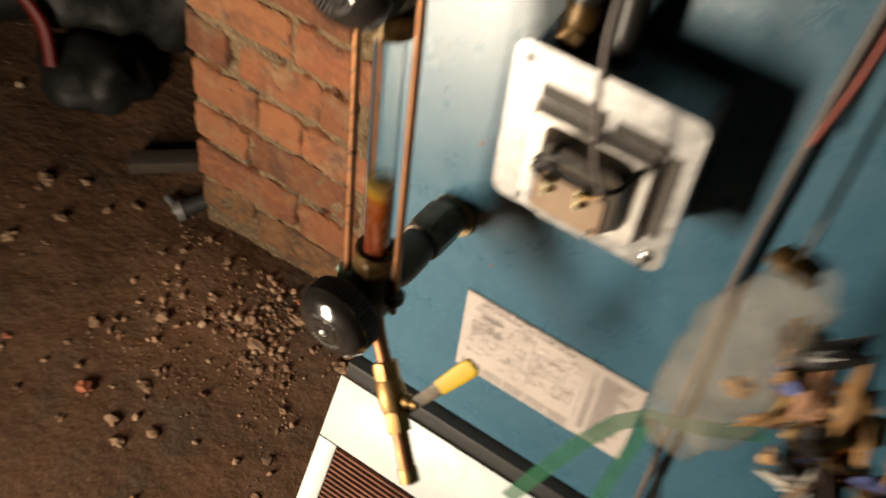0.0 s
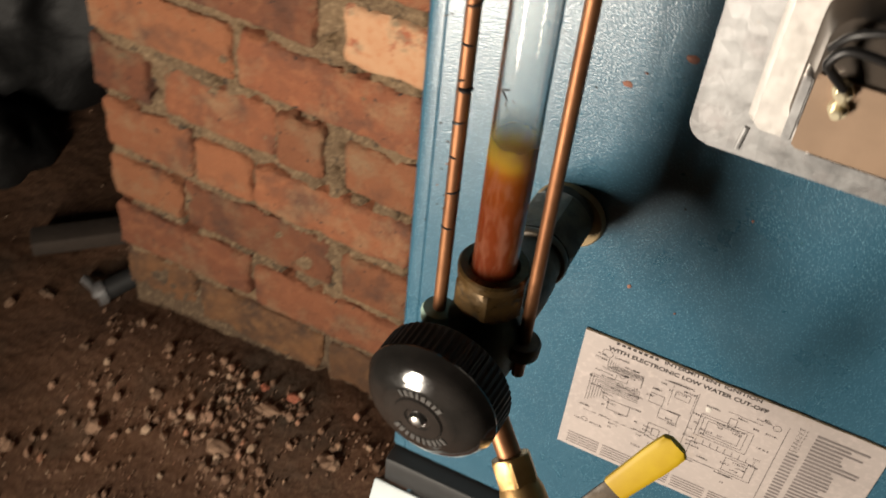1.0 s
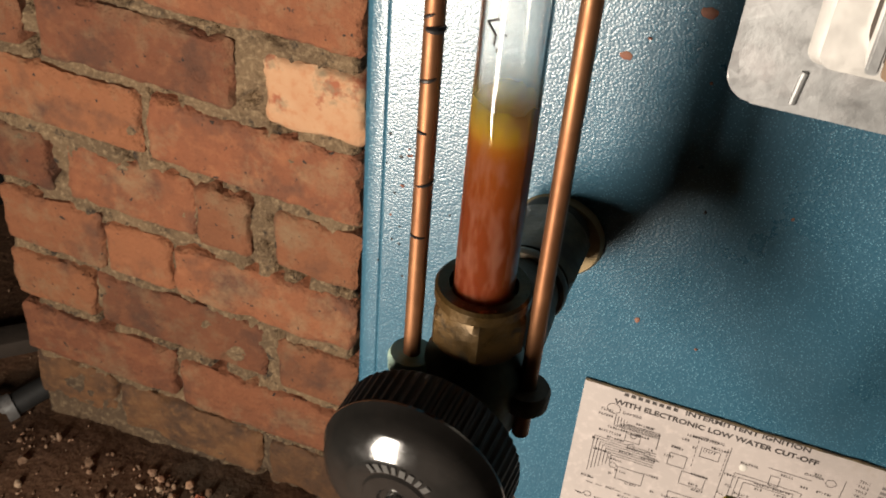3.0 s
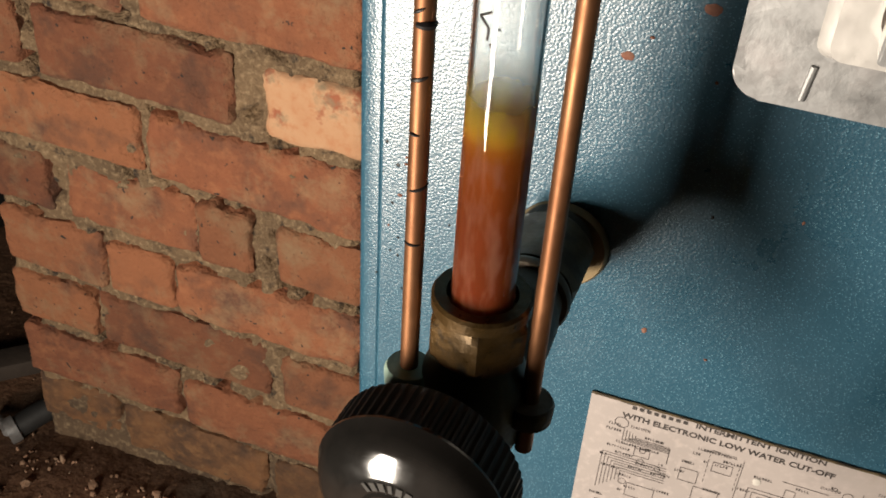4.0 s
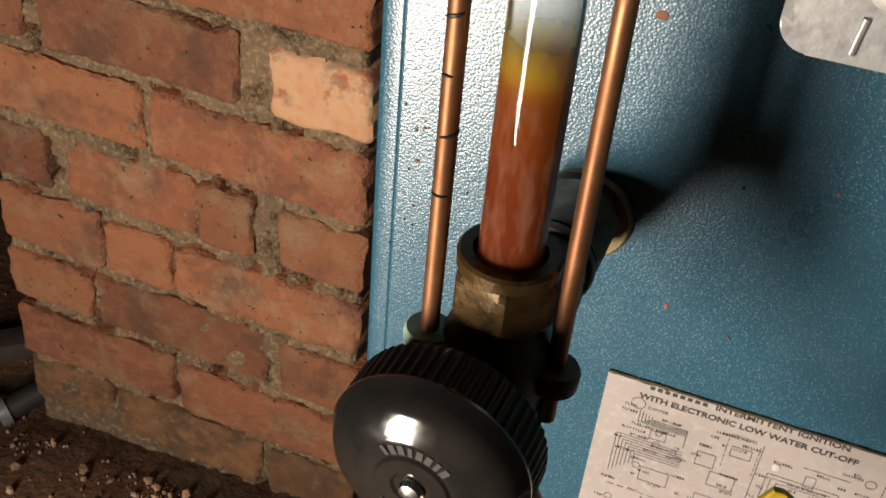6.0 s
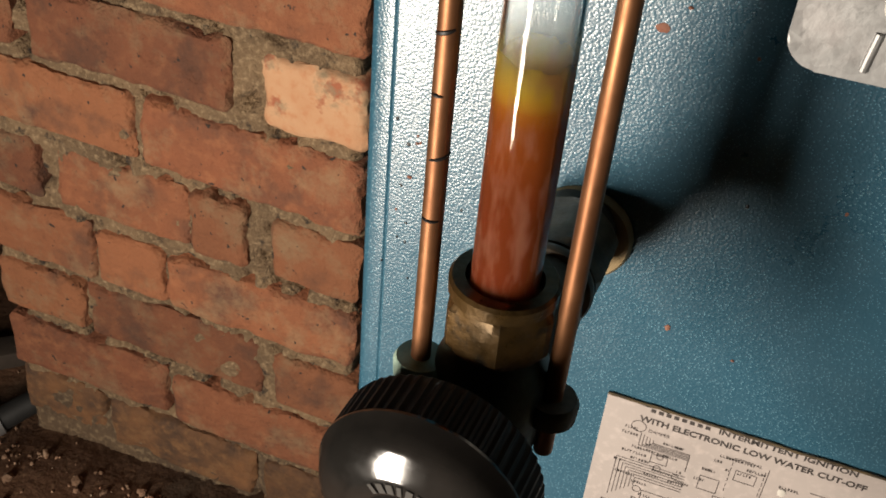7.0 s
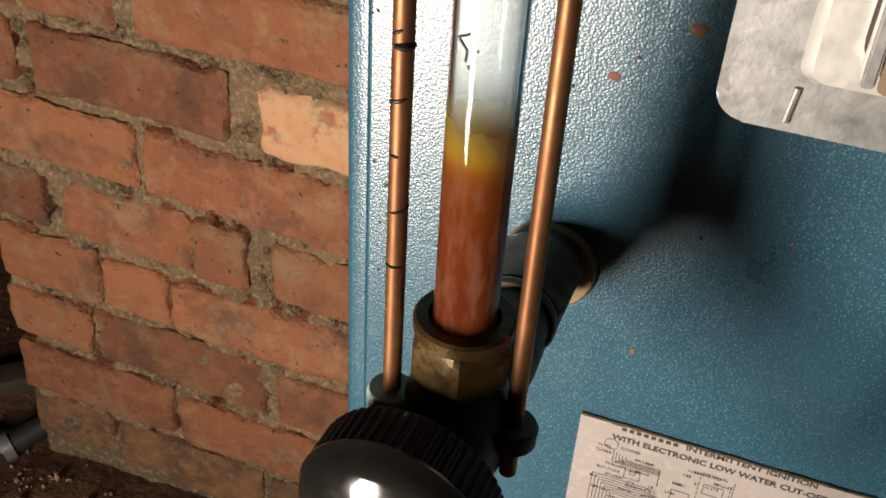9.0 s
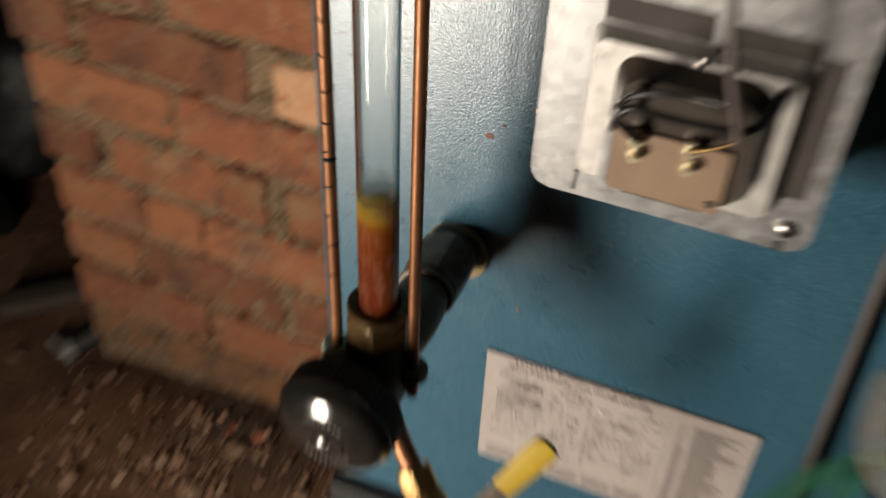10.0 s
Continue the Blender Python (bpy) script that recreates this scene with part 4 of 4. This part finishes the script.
bm = lathe([(1.0, 0), (0.7, 0.0002), (0.05, 0.0003)], (0, 0, 0), (0, -1, 0), 16, lambda t, i, r: r * (1 + 0.3 * noise.noise(Vector((math.cos(t) * 2, math.sin(t) * 2, 9)))))
for v in bm.verts:
    v.co = Vector((0.0725 + v.co.x * 0.0016, v.co.y - 0.0012, LZ1 - 0.0245 + v.co.z * 0.0021))
part("paint_dab", bm, WHITE_BIT, sticker, "small white paint dab")

# ---- rust spots and chips in the enamel ----
for k, (x, z, a, b) in enumerate(((-0.0096, 0.8030, 0.0024, 0.0015), (0.0139, 0.8242, 0.0030, 0.0019), (0.0150, 0.6913, 0.0011, 0.0013), (-0.0030, 0.8110, 0.0008, 0.0006),
                                  (-0.0880, 0.7250, 0.0010, 0.0008), (-0.0860, 0.7400, 0.0008, 0.0006), (0.0200, 0.8000, 0.0006, 0.0006), (0.0400, 0.6850, 0.0007, 0.0005))):
    bm = lathe([(1.0, 0), (0.55, 0.0004), (0.05, 0.0005)], (0, 0, 0), (0, -1, 0), 18, lambda t, i, r, k=k: r * (1 + 0.28 * noise.noise(Vector((math.cos(t) * 1.6, math.sin(t) * 1.6, k * 3.1)))))
    for v in bm.verts:
        v.co = Vector((x + v.co.x * a, v.co.y - 0.00015, z + v.co.z * b))
    part("rust_spot", bm, RUST_SPOT, boiler, "small brown rust spot")

# dark chips in the enamel along the crease and round the gauge
chip_rng = random.Random(41)
for k in range(34):
    x = LEFT + (chip_rng.uniform(0.008, 0.022) if k % 3 else chip_rng.uniform(0.03, 0.17))
    z, a = chip_rng.uniform(0.66, 0.90), chip_rng.uniform(0.00025, 0.0007)
    bm = lathe([(1.0, 0), (0.5, 0.00015), (0.05, 0.0002)], (0, 0, 0), (0, -1, 0), 10, lambda t, i, r, k=k: r * (1 + 0.5 * noise.noise(Vector((math.cos(t) * 1.4, math.sin(t) * 1.4, k * 2.3)))))
    for v in bm.verts:
        v.co = Vector((x + v.co.x * a, v.co.y - 0.0002, z + v.co.z * a * chip_rng.choice((1.0, 1.6))))
    part("chip", bm, BLACK_MARK if k % 4 else RUST_SPOT, boiler, "tiny dark chip")

# ---- electrical box with its control ----
junction = thing("junction_box", (0.0854, 0.0, 0.885), "galvanised steel junction box fixed on the boiler front", "junction box")
BX0, BX1, BZ0, BZ1, BY = 0.0260, 0.1447, 0.8250, 0.9437, -0.0500
part("box_body", rounded_plate(BX0 + 0.005, BX1 - 0.005, BZ0 + 0.005, BZ1 - 0.005, BY + 0.0018, -0.0002, 0.006), ZINC, junction, "pressed zinc box")
cover_plate = part("cover_plate", rounded_plate(BX0, BX1, BZ0, BZ1, BY, BY + 0.0016, 0.0085, 8), ZINC, junction, "galvanised plate with zinc spangle")
part("screw", lathe([(0.0044, 0), (0.0042, 0.0014), (0.0028, 0.0026), (0.0008, 0.0030)], (0.1345, BY, 0.8368), (0, -1, 0), 24), STEEL, cover_plate, "bright screw head")
# notch and hole are not cut: black pieces paint their inner shade
part("notch", rounded_plate(0.1322, 0.1352, BZ0 - 0.0002, BZ0 + 0.0052, BY - 0.0003, BY, 0.0010, 3, 0), BLACK_STEEL, cover_plate)
part("screw_hole", lathe([(0.0030, 0), (0.0029, 0.0003)], (0.0365, BY - 0.0001, 0.9335), (0, -1, 0), 20), BLACK_STEEL, cover_plate, "black disc painted as the dark of an empty screw hole")
part("rib", tube([(0.0452, BY - 0.0001, 0.8280), (0.0456, BY - 0.0001, 0.8325), (0.0462, BY - 0.0001, 0.8380)], 0.0011, 10), ZINC, cover_plate, "bright pressed rib")
# no hollows here: three thin dark plates carry the recesses' shade as colour
part("recess", rounded_plate(0.0480, 0.0885, 0.9108, 0.9225, BY - 0.0003, BY, 0.0010, 3, 0), RECESS_SHADE, cover_plate, "flat dark plate painted as the shade of a recess beside the pan")
part("recess", rounded_plate(0.0950, 0.1270, 0.9108, 0.9205, BY - 0.0003, BY, 0.0010, 3, 0), RECESS_SHADE, cover_plate, "flat dark plate painted as the shade of a recess beside the pan")
part("recess", rounded_plate(0.1282, 0.1370, 0.8520, 0.9150, BY - 0.0003, BY, 0.0010, 3, 0), RECESS_SHADE, cover_plate, "flat dark plate painted as the shade of a recess beside the pan")


def step(x0, x1, z0, z1, y_back, y_front, inset, r):
    """A raised pressing with sloping sides."""
    bm = bmesh.new()
    loops = []
    for y, d in ((y_back, 0.0), (y_back - 0.001, inset * 0.25), (y_front + 0.0015, inset * 0.85), (y_front, inset)):
        loop = []
        for cx, cz, a0 in ((x1 - r - d, z1 - r - d, 0), (x0 + r + d, z1 - r - d, 90), (x0 + r + d, z0 + r + d, 180), (x1 - r - d, z0 + r + d, 270)):
            for k in range(7):
                a = radians(a0 + 15 * k)
                loop.append(bm.verts.new((cx + r * math.cos(a), y, cz + r * math.sin(a))))
        loops.append(loop)
    n = len(loops[0])
    for a, b in zip(loops, loops[1:]):
        for k in range(n):
            bm.faces.new((a[k], a[(k + 1) % n], b[(k + 1) % n], b[k]))
    bm.faces.new(loops[-1])
    return bm


control = thing("transformer", (0.086, BY, 0.88), "small control transformer with a tan terminal board on the box plate", "transformer")
part("mounting_pan", step(0.0450, 0.1275, 0.8410, 0.9100, BY, BY - 0.0082, 0.003, 0.004), BRIGHT_PAN, control, "bright stepped metal pan")
part("coil_cover", step(0.0575, 0.1170, 0.8480, 0.9045, BY - 0.0083, BY - 0.0185, 0.004, 0.010), COIL_BROWN, control, "glossy dark brown rounded coil cover")
part("end_strip", rounded_plate(0.0680, 0.1005, 0.8440, 0.8495, BY - 0.0200, BY - 0.0084, 0.0012, 3), ZINC, control, "bright metal strip")
part("end_strip", rounded_plate(0.0585, 0.0620, 0.8500, 0.8760, BY - 0.0196, BY - 0.0084, 0.0012, 3), ZINC, control, "bright metal strip")
board = part("terminal_board", rounded_plate(0.0624, 0.1072, 0.8498, 0.8790, BY - 0.0205, BY - 0.0187, 0.0015), TAN, control, "tan fibre terminal board")
for tx, tz in ((0.0713, 0.8768), (0.0720, 0.8702), (0.0921, 0.8782), (0.0930, 0.8706)):
    part("terminal", merge(hexagon(0.0062, 0, 0.003, (tx, BY - 0.0205, tz), (0, -1, 0), 0.0004), lathe([(0.0019, 0.003), (0.0019, 0.006), (0.0012, 0.0066)], (tx, BY - 0.0205, tz), (0, -1, 0), 16)),
         BRIGHT_BRASS, board, "bright brass terminal nut")
part("rivet", lathe([(0.0020, 0), (0.0016, 0.0010), (0.0004, 0.0013)], (0.0880, BY - 0.0082, 0.9068), (0, -1, 0), 16), STEEL, control)
part("rivet", lathe([(0.0018, 0), (0.0014, 0.0010), (0.0004, 0.0013)], (0.1035, BY - 0.0205, 0.8545), (0, -1, 0), 16), BLACK_STEEL, control)


def wire(name, pts, r, mat, label, category="wire"):
    return tagged(part(name, tube(pts, r, 12, 8), mat), label, category)


wire("control_wire", [(0.0711, BY - 0.0255, 0.8792), (0.0660, BY - 0.028, 0.8850), (0.0640, BY - 0.030, 0.8890), (0.0690, BY - 0.031, 0.8955), (0.0846, BY - 0.030, 0.8945), (0.1031, BY - 0.029, 0.8950),
                      (0.1120, BY - 0.026, 0.8960), (0.1165, BY - 0.016, 0.9000), (0.1180, BY - 0.009, 0.9030)], 0.0016, BLACK_WIRE, "thin black wire looped over the terminals")
wire("control_wire", [(0.0630, BY - 0.027, 0.8920), (0.0680, BY - 0.030, 0.9000), (0.0780, BY - 0.031, 0.9045), (0.0900, BY - 0.031, 0.9060), (0.1010, BY - 0.034, 0.9080)], 0.0013, BLACK_WIRE, "thin black wire arching over the coil cover")
wire("control_wire", [(0.0921, BY - 0.0260, 0.8802), (0.0985, BY - 0.027, 0.8835), (0.1070, BY - 0.026, 0.8885)], 0.0009, BRASS, "bare yellow wire end under a terminal nut")
wire("thermostat_cable", [(0.1075, BY - 0.027, 0.8900), (0.1060, BY - 0.034, 0.9020), (0.1005, BY - 0.038, 0.9220), (0.0950, BY - 0.038, 0.9480), (0.0915, BY - 0.036, 0.9700), (0.0880, BY - 0.030, 1.02), (0.0860, -0.030, 1.15), (0.085, -0.012, 1.40)],
     0.0018, LILAC_WIRE, "brown-grey low-voltage cable hanging over the box", "cable")
wire("side_cable", [(0.200, -0.006, 1.40), (0.195, -0.007, 1.10), (0.188, -0.008, 0.97), (0.184, -0.009, 0.88), (0.182, -0.009, 0.80), (0.184, -0.010, 0.72), (0.186, -0.012, 0.62), (0.188, -0.010, 0.49)], 0.0028, GREY_WIRE,
     "dark grey cable running down the sheet beside the box", "cable")
wire("red_wire", [(0.207, -0.004, 1.40), (0.202, -0.004, 1.10), (0.196, -0.004, 0.985), (0.188, -0.015, 0.93)], 0.0016, RED_WIRE, "dull red wire beside the grey cable")

conduit = thing("conduit", (0.075, -0.026, 0.9447), "black flexible conduit with a pale connector on top of the box", "conduit")
part("connector", merge(hexagon(0.026, 0.0, 0.010, (0.052, -0.026, 0.9400), (0, 0, 1)), lathe([(0.0105, 0.010), (0.0112, 0.012), (0.0112, 0.026), (0.010, 0.028)], (0.052, -0.026, 0.9400), (0, 0, 1))), BRONZE, conduit, "tarnished connector")
part("conduit_tube", tube([(0.052, -0.026, 0.966), (0.058, -0.027, 1.0), (0.066, -0.028, 1.08), (0.075, -0.030, 1.2), (0.085, -0.03, 1.4)], 0.0095, 18), BLACK_WIRE, conduit)
wire("black_cable", [(0.0780, -0.024, 0.9380), (0.0780, -0.024, 0.97), (0.0800, -0.024, 1.05), (0.095, -0.020, 1.40)], 0.0090, BLACK_WIRE, "thick black cable leaving the top of the box", "cable")

# the box hangs with all its fittings a little below and beside the plan above
for ob in scene.objects:
    if ob.parent is None and ob.name.split(".")[0] in ("junction_box", "transformer", "control_wire", "thermostat_cable", "conduit", "black_cable"):
        ob.location += Vector((-0.0008, 0.0, -0.0027))

# ---- parts bag hung at the sheet ----
HANG = Vector((0.005, -0.092, 0.105))
bag = thing("parts_bag", (0.215, -0.12, 0.82), "clear plastic bag with loose scraps hanging against the boiler front", "bag")


def bag_film():
    bm = bmesh.new()
    n, m = 40, 26
    rows = []
    a0, b0 = Vector((0.178, -0.026, 0.690)) + HANG, Vector((0.210, -0.030, 0.850)) + HANG
    axis = b0 - a0
    side = Vector((0.052, -0.01, -0.020))
    for i in range(n + 1):
        u = i / n
        c = a0 + axis * u
        wdt = 0.30 + 0.80 * math.sin(math.pi * min(1, 0.10 + u * 0.86)) ** 0.8
        row = []
        for k in range(m):
            a = 2 * math.pi * k / m
            p = c + side * (0.5 * wdt * math.cos(a) + 0.22) + Vector((0, -0.020 * wdt * math.sin(a), 0))
            p += Vector((noise.noise(p * 60), noise.noise(p * 60 + Vector((9, 0, 0))), noise.noise(p * 60 + Vector((0, 9, 0))))) * 0.006
            row.append(bm.verts.new(p))
        rows.append(row)
    for a, b in zip(rows, rows[1:]):
        for k in range(m):
            bm.faces.new((a[k], a[(k + 1) % m], b[(k + 1) % m], b[k]))
    return bm


part("film", bag_film(), FILM, bag, "wrinkled clear plastic film", sharp=0)
r2 = random.Random(3)
for i in range(62):
    mat = (OAK_PAPER, BLACK_WIRE, OAK_PAPER, BLUE_BIT, WHITE_BIT, OAK_PAPER, OLD_WOOD, PALE_CRUMB, OAK_PAPER, BLACK_WIRE, BRASS)[i % 11]
    u = r2.random()
    c = Vector((0.222 + 0.075 * u + r2.uniform(-0.018, 0.022), r2.uniform(-0.045, -0.020), 0.800 - 0.10 * u + r2.uniform(-0.035, 0.03))) + HANG
    bm = lump((r2.uniform(0.009, 0.026), r2.uniform(0.002, 0.005), r2.uniform(0.003, 0.009)), i + 40, 0.5)
    bmesh.ops.transform(bm, matrix=Matrix.Translation(c) @ Euler((r2.uniform(0, 3), r2.uniform(0, 3), r2.uniform(0, 3))).to_matrix().to_4x4(), verts=bm.verts)
    part("scrap", bm, mat, bag, "crumpled coloured scrap", sharp=25)
part("tie", tube([(0.2145, -0.122, 0.948), (0.2150, -0.115, 0.985), (0.2140, -0.060, 1.04), (0.2130, -0.012, 1.065), (0.2130, 0.001, 1.066)], 0.0016, 10), BLACK_WIRE, bag, "black tie wire")
part("knot", lump((0.012, 0.008, 0.007), 5, 0.4), BRONZE, bag, "brown twisted neck").location = (0.2145, -0.122, 0.948)


def strap(name, pts, w, label):
    bm = bmesh.new()
    prev = None
    for i, p in enumerate(pts):
        p = Vector(p) + HANG
        d = (Vector(pts[min(i + 1, len(pts) - 1)]) - Vector(pts[max(i - 1, 0)])).normalized()
        s = d.cross(Vector((0, 1, 0))).normalized() * w / 2
        cur = [bm.verts.new(p + s), bm.verts.new(p - s), bm.verts.new(p - s + Vector((0, 0.0008, 0))), bm.verts.new(p + s + Vector((0, 0.0008, 0)))]
        if prev:
            for k in range(4):
                bm.faces.new((prev[k], prev[(k + 1) % 4], cur[(k + 1) % 4], cur[k]))
        prev = cur
    return tagged(part(name, bm, GREEN_TAPE), label, "strap")


strap("green_strap", [(0.108, -0.020, 0.500), (0.125, -0.024, 0.560), (0.144, -0.028, 0.622), (0.162, -0.030, 0.668), (0.178, -0.030, 0.690), (0.205, -0.036, 0.712), (0.235, -0.036, 0.735)], 0.011, "green plastic strap tied to the bag")
strap("green_strap", [(0.178, -0.030, 0.688), (0.176, -0.030, 0.660), (0.172, -0.028, 0.620), (0.168, -0.024, 0.575), (0.166, -0.020, 0.530)], 0.009, "green plastic strap tail hanging down")
wire("hanging_wire", [Vector(p) + HANG for p in ((0.180, -0.032, 0.690), (0.188, -0.028, 0.668), (0.193, -0.026, 0.645), (0.201, -0.022, 0.605), (0.204, -0.016, 0.55), (0.20, -0.006, 0.47))], 0.0022, BLACK_WIRE, "black wire hanging below the bag")

# ---- things on the floor ----
bar = thing("floor_bar", (-0.80, 0.46, 0.02), "dark old timber bar lying on the dirt by the pier", "bar")
bm = block((-0.17, -0.018, -0.012), (0.17, 0.018, 0.012), 0.003)
bmesh.ops.transform(bm, matrix=Matrix.Translation((-0.70, 0.46, 0.022)) @ Matrix.Rotation(radians(42), 4, "Z"), verts=bm.verts)
part("bar_body", bm, OLD_WOOD, bar)
stub = thing("pipe_stub", (-0.67, 0.34, 0.02), "dark iron pipe stub with bright cut end beside the pier", "pipe")
part("pipe", tube([(-0.632, 0.395, 0.040), (-0.662, 0.350, 0.032), (-0.682, 0.318, 0.024)], 0.014, 20, 4), BLACK_STEEL, stub)
part("pipe_end", tube([(-0.6805, 0.3205, 0.0245), (-0.6870, 0.3105, 0.0225)], 0.0165, 20, 2), ZINC, stub, "bright worn metal end")
part("clamp", tube([(-0.724, 0.330, 0.016), (-0.702, 0.322, 0.020), (-0.687, 0.312, 0.022)], 0.006, 12, 4), ZINC, stub)
heap = thing("plastic_heap", (-1.20, 0.60, 0.0), "slack black plastic sack with a red strap on the dirt floor", "sack")
bm = lump((0.30, 0.26, 0.20), 9, 0.35, 4)
bmesh.ops.transform(bm, matrix=Matrix.Translation((-1.22, 0.70, 0.13)), verts=bm.verts)
part("sack", bm, RUBBER, heap, sharp=0)
bm = lump((0.10, 0.075, 0.055), 13, 0.35, 3)
bmesh.ops.transform(bm, matrix=Matrix.Translation((-1.03, 0.47, 0.035)), verts=bm.verts)
part("sack_neck", bm, RUBBER, heap, sharp=0)
part("strap", tube([(-1.20, 0.415, 0.17), (-1.16, 0.42, 0.20), (-1.10, 0.43, 0.13), (-1.07, 0.41, 0.06)], 0.011, 10), RED_PLASTIC, heap, "dull red strap")

rs = random.Random(21)
for i in range(36):
    x, y = rs.uniform(-0.95, -0.16), rs.uniform(-0.05, 0.30)
    s = rs.uniform(0.0045, 0.0125)
    bm = lump((s * rs.uniform(0.8, 1.4), s * rs.uniform(0.6, 1.0), s * rs.uniform(0.4, 0.75)), i + 3, 0.5)
    bmesh.ops.translate(bm, vec=(x, y, ground_height(x, y) + s * 0.3), verts=bm.verts)
    tagged(part("stone", bm, BRICK_CHIP if i % 9 == 4 else STONE, sharp=25), "small loose stone lying on the dirt floor", "stone", group="loose stones")


def scatter(count, seed, name, mat, label, small, big):
    """Crumbs of mortar and brick, thick along the pier's foot and thinning out over the floor."""
    r = random.Random(seed)
    verts, faces = [], []
    ico = bmesh.new()
    bmesh.ops.create_icosphere(ico, subdivisions=1, radius=1)
    base = [v.co.copy() for v in ico.verts]
    tris = [[v.index for v in f.verts] for f in ico.faces]
    ico.free()
    for i in range(count):
        if i % 5:
            x = r.triangular(-0.68, -0.16, -0.46)
            y = 0.30 - abs(r.gauss(0.06, 0.09))
            if noise.noise(Vector((x * 14, y * 14, 2.2))) < 0.02 and r.random() < 0.85:
                continue
        else:
            x, y = r.uniform(-1.4, 0.0), r.uniform(-0.1, 0.9)
        s = r.uniform(*small) if r.random() < 0.86 else r.uniform(*big)
        c = Vector((x, y, ground_height(x, y) + s * 0.4))
        turn = Euler((r.uniform(0, 6), r.uniform(0, 6), r.uniform(0, 6))).to_matrix()
        sc = Vector((s, s * r.uniform(0.6, 1), s * r.uniform(0.45, 0.8)))
        o = len(verts)
        for b in base:
            q = turn @ Vector((b.x * sc.x, b.y * sc.y, b.z * sc.z)) * r.uniform(0.8, 1.15)
            verts.append(tuple(c + q))
        faces += [[o + k for k in t] for t in tris]
    me = bpy.data.meshes.new(name)
    me.from_pydata(verts, [], faces)
    me.materials.append(mat)
    return tagged(new(name, me), label, "rubble", kind="stuff")


scatter(1900, 8, "rubble", RUBBLE, "dark crumbled brick and mortar strewn at the pier's foot", (0.0009, 0.0030), (0.0035, 0.008))
scatter(900, 19, "mortar_crumbs", PALE_CRUMB, "pale mortar crumbs strewn over the dirt floor", (0.0008, 0.0022), (0.0030, 0.0075))
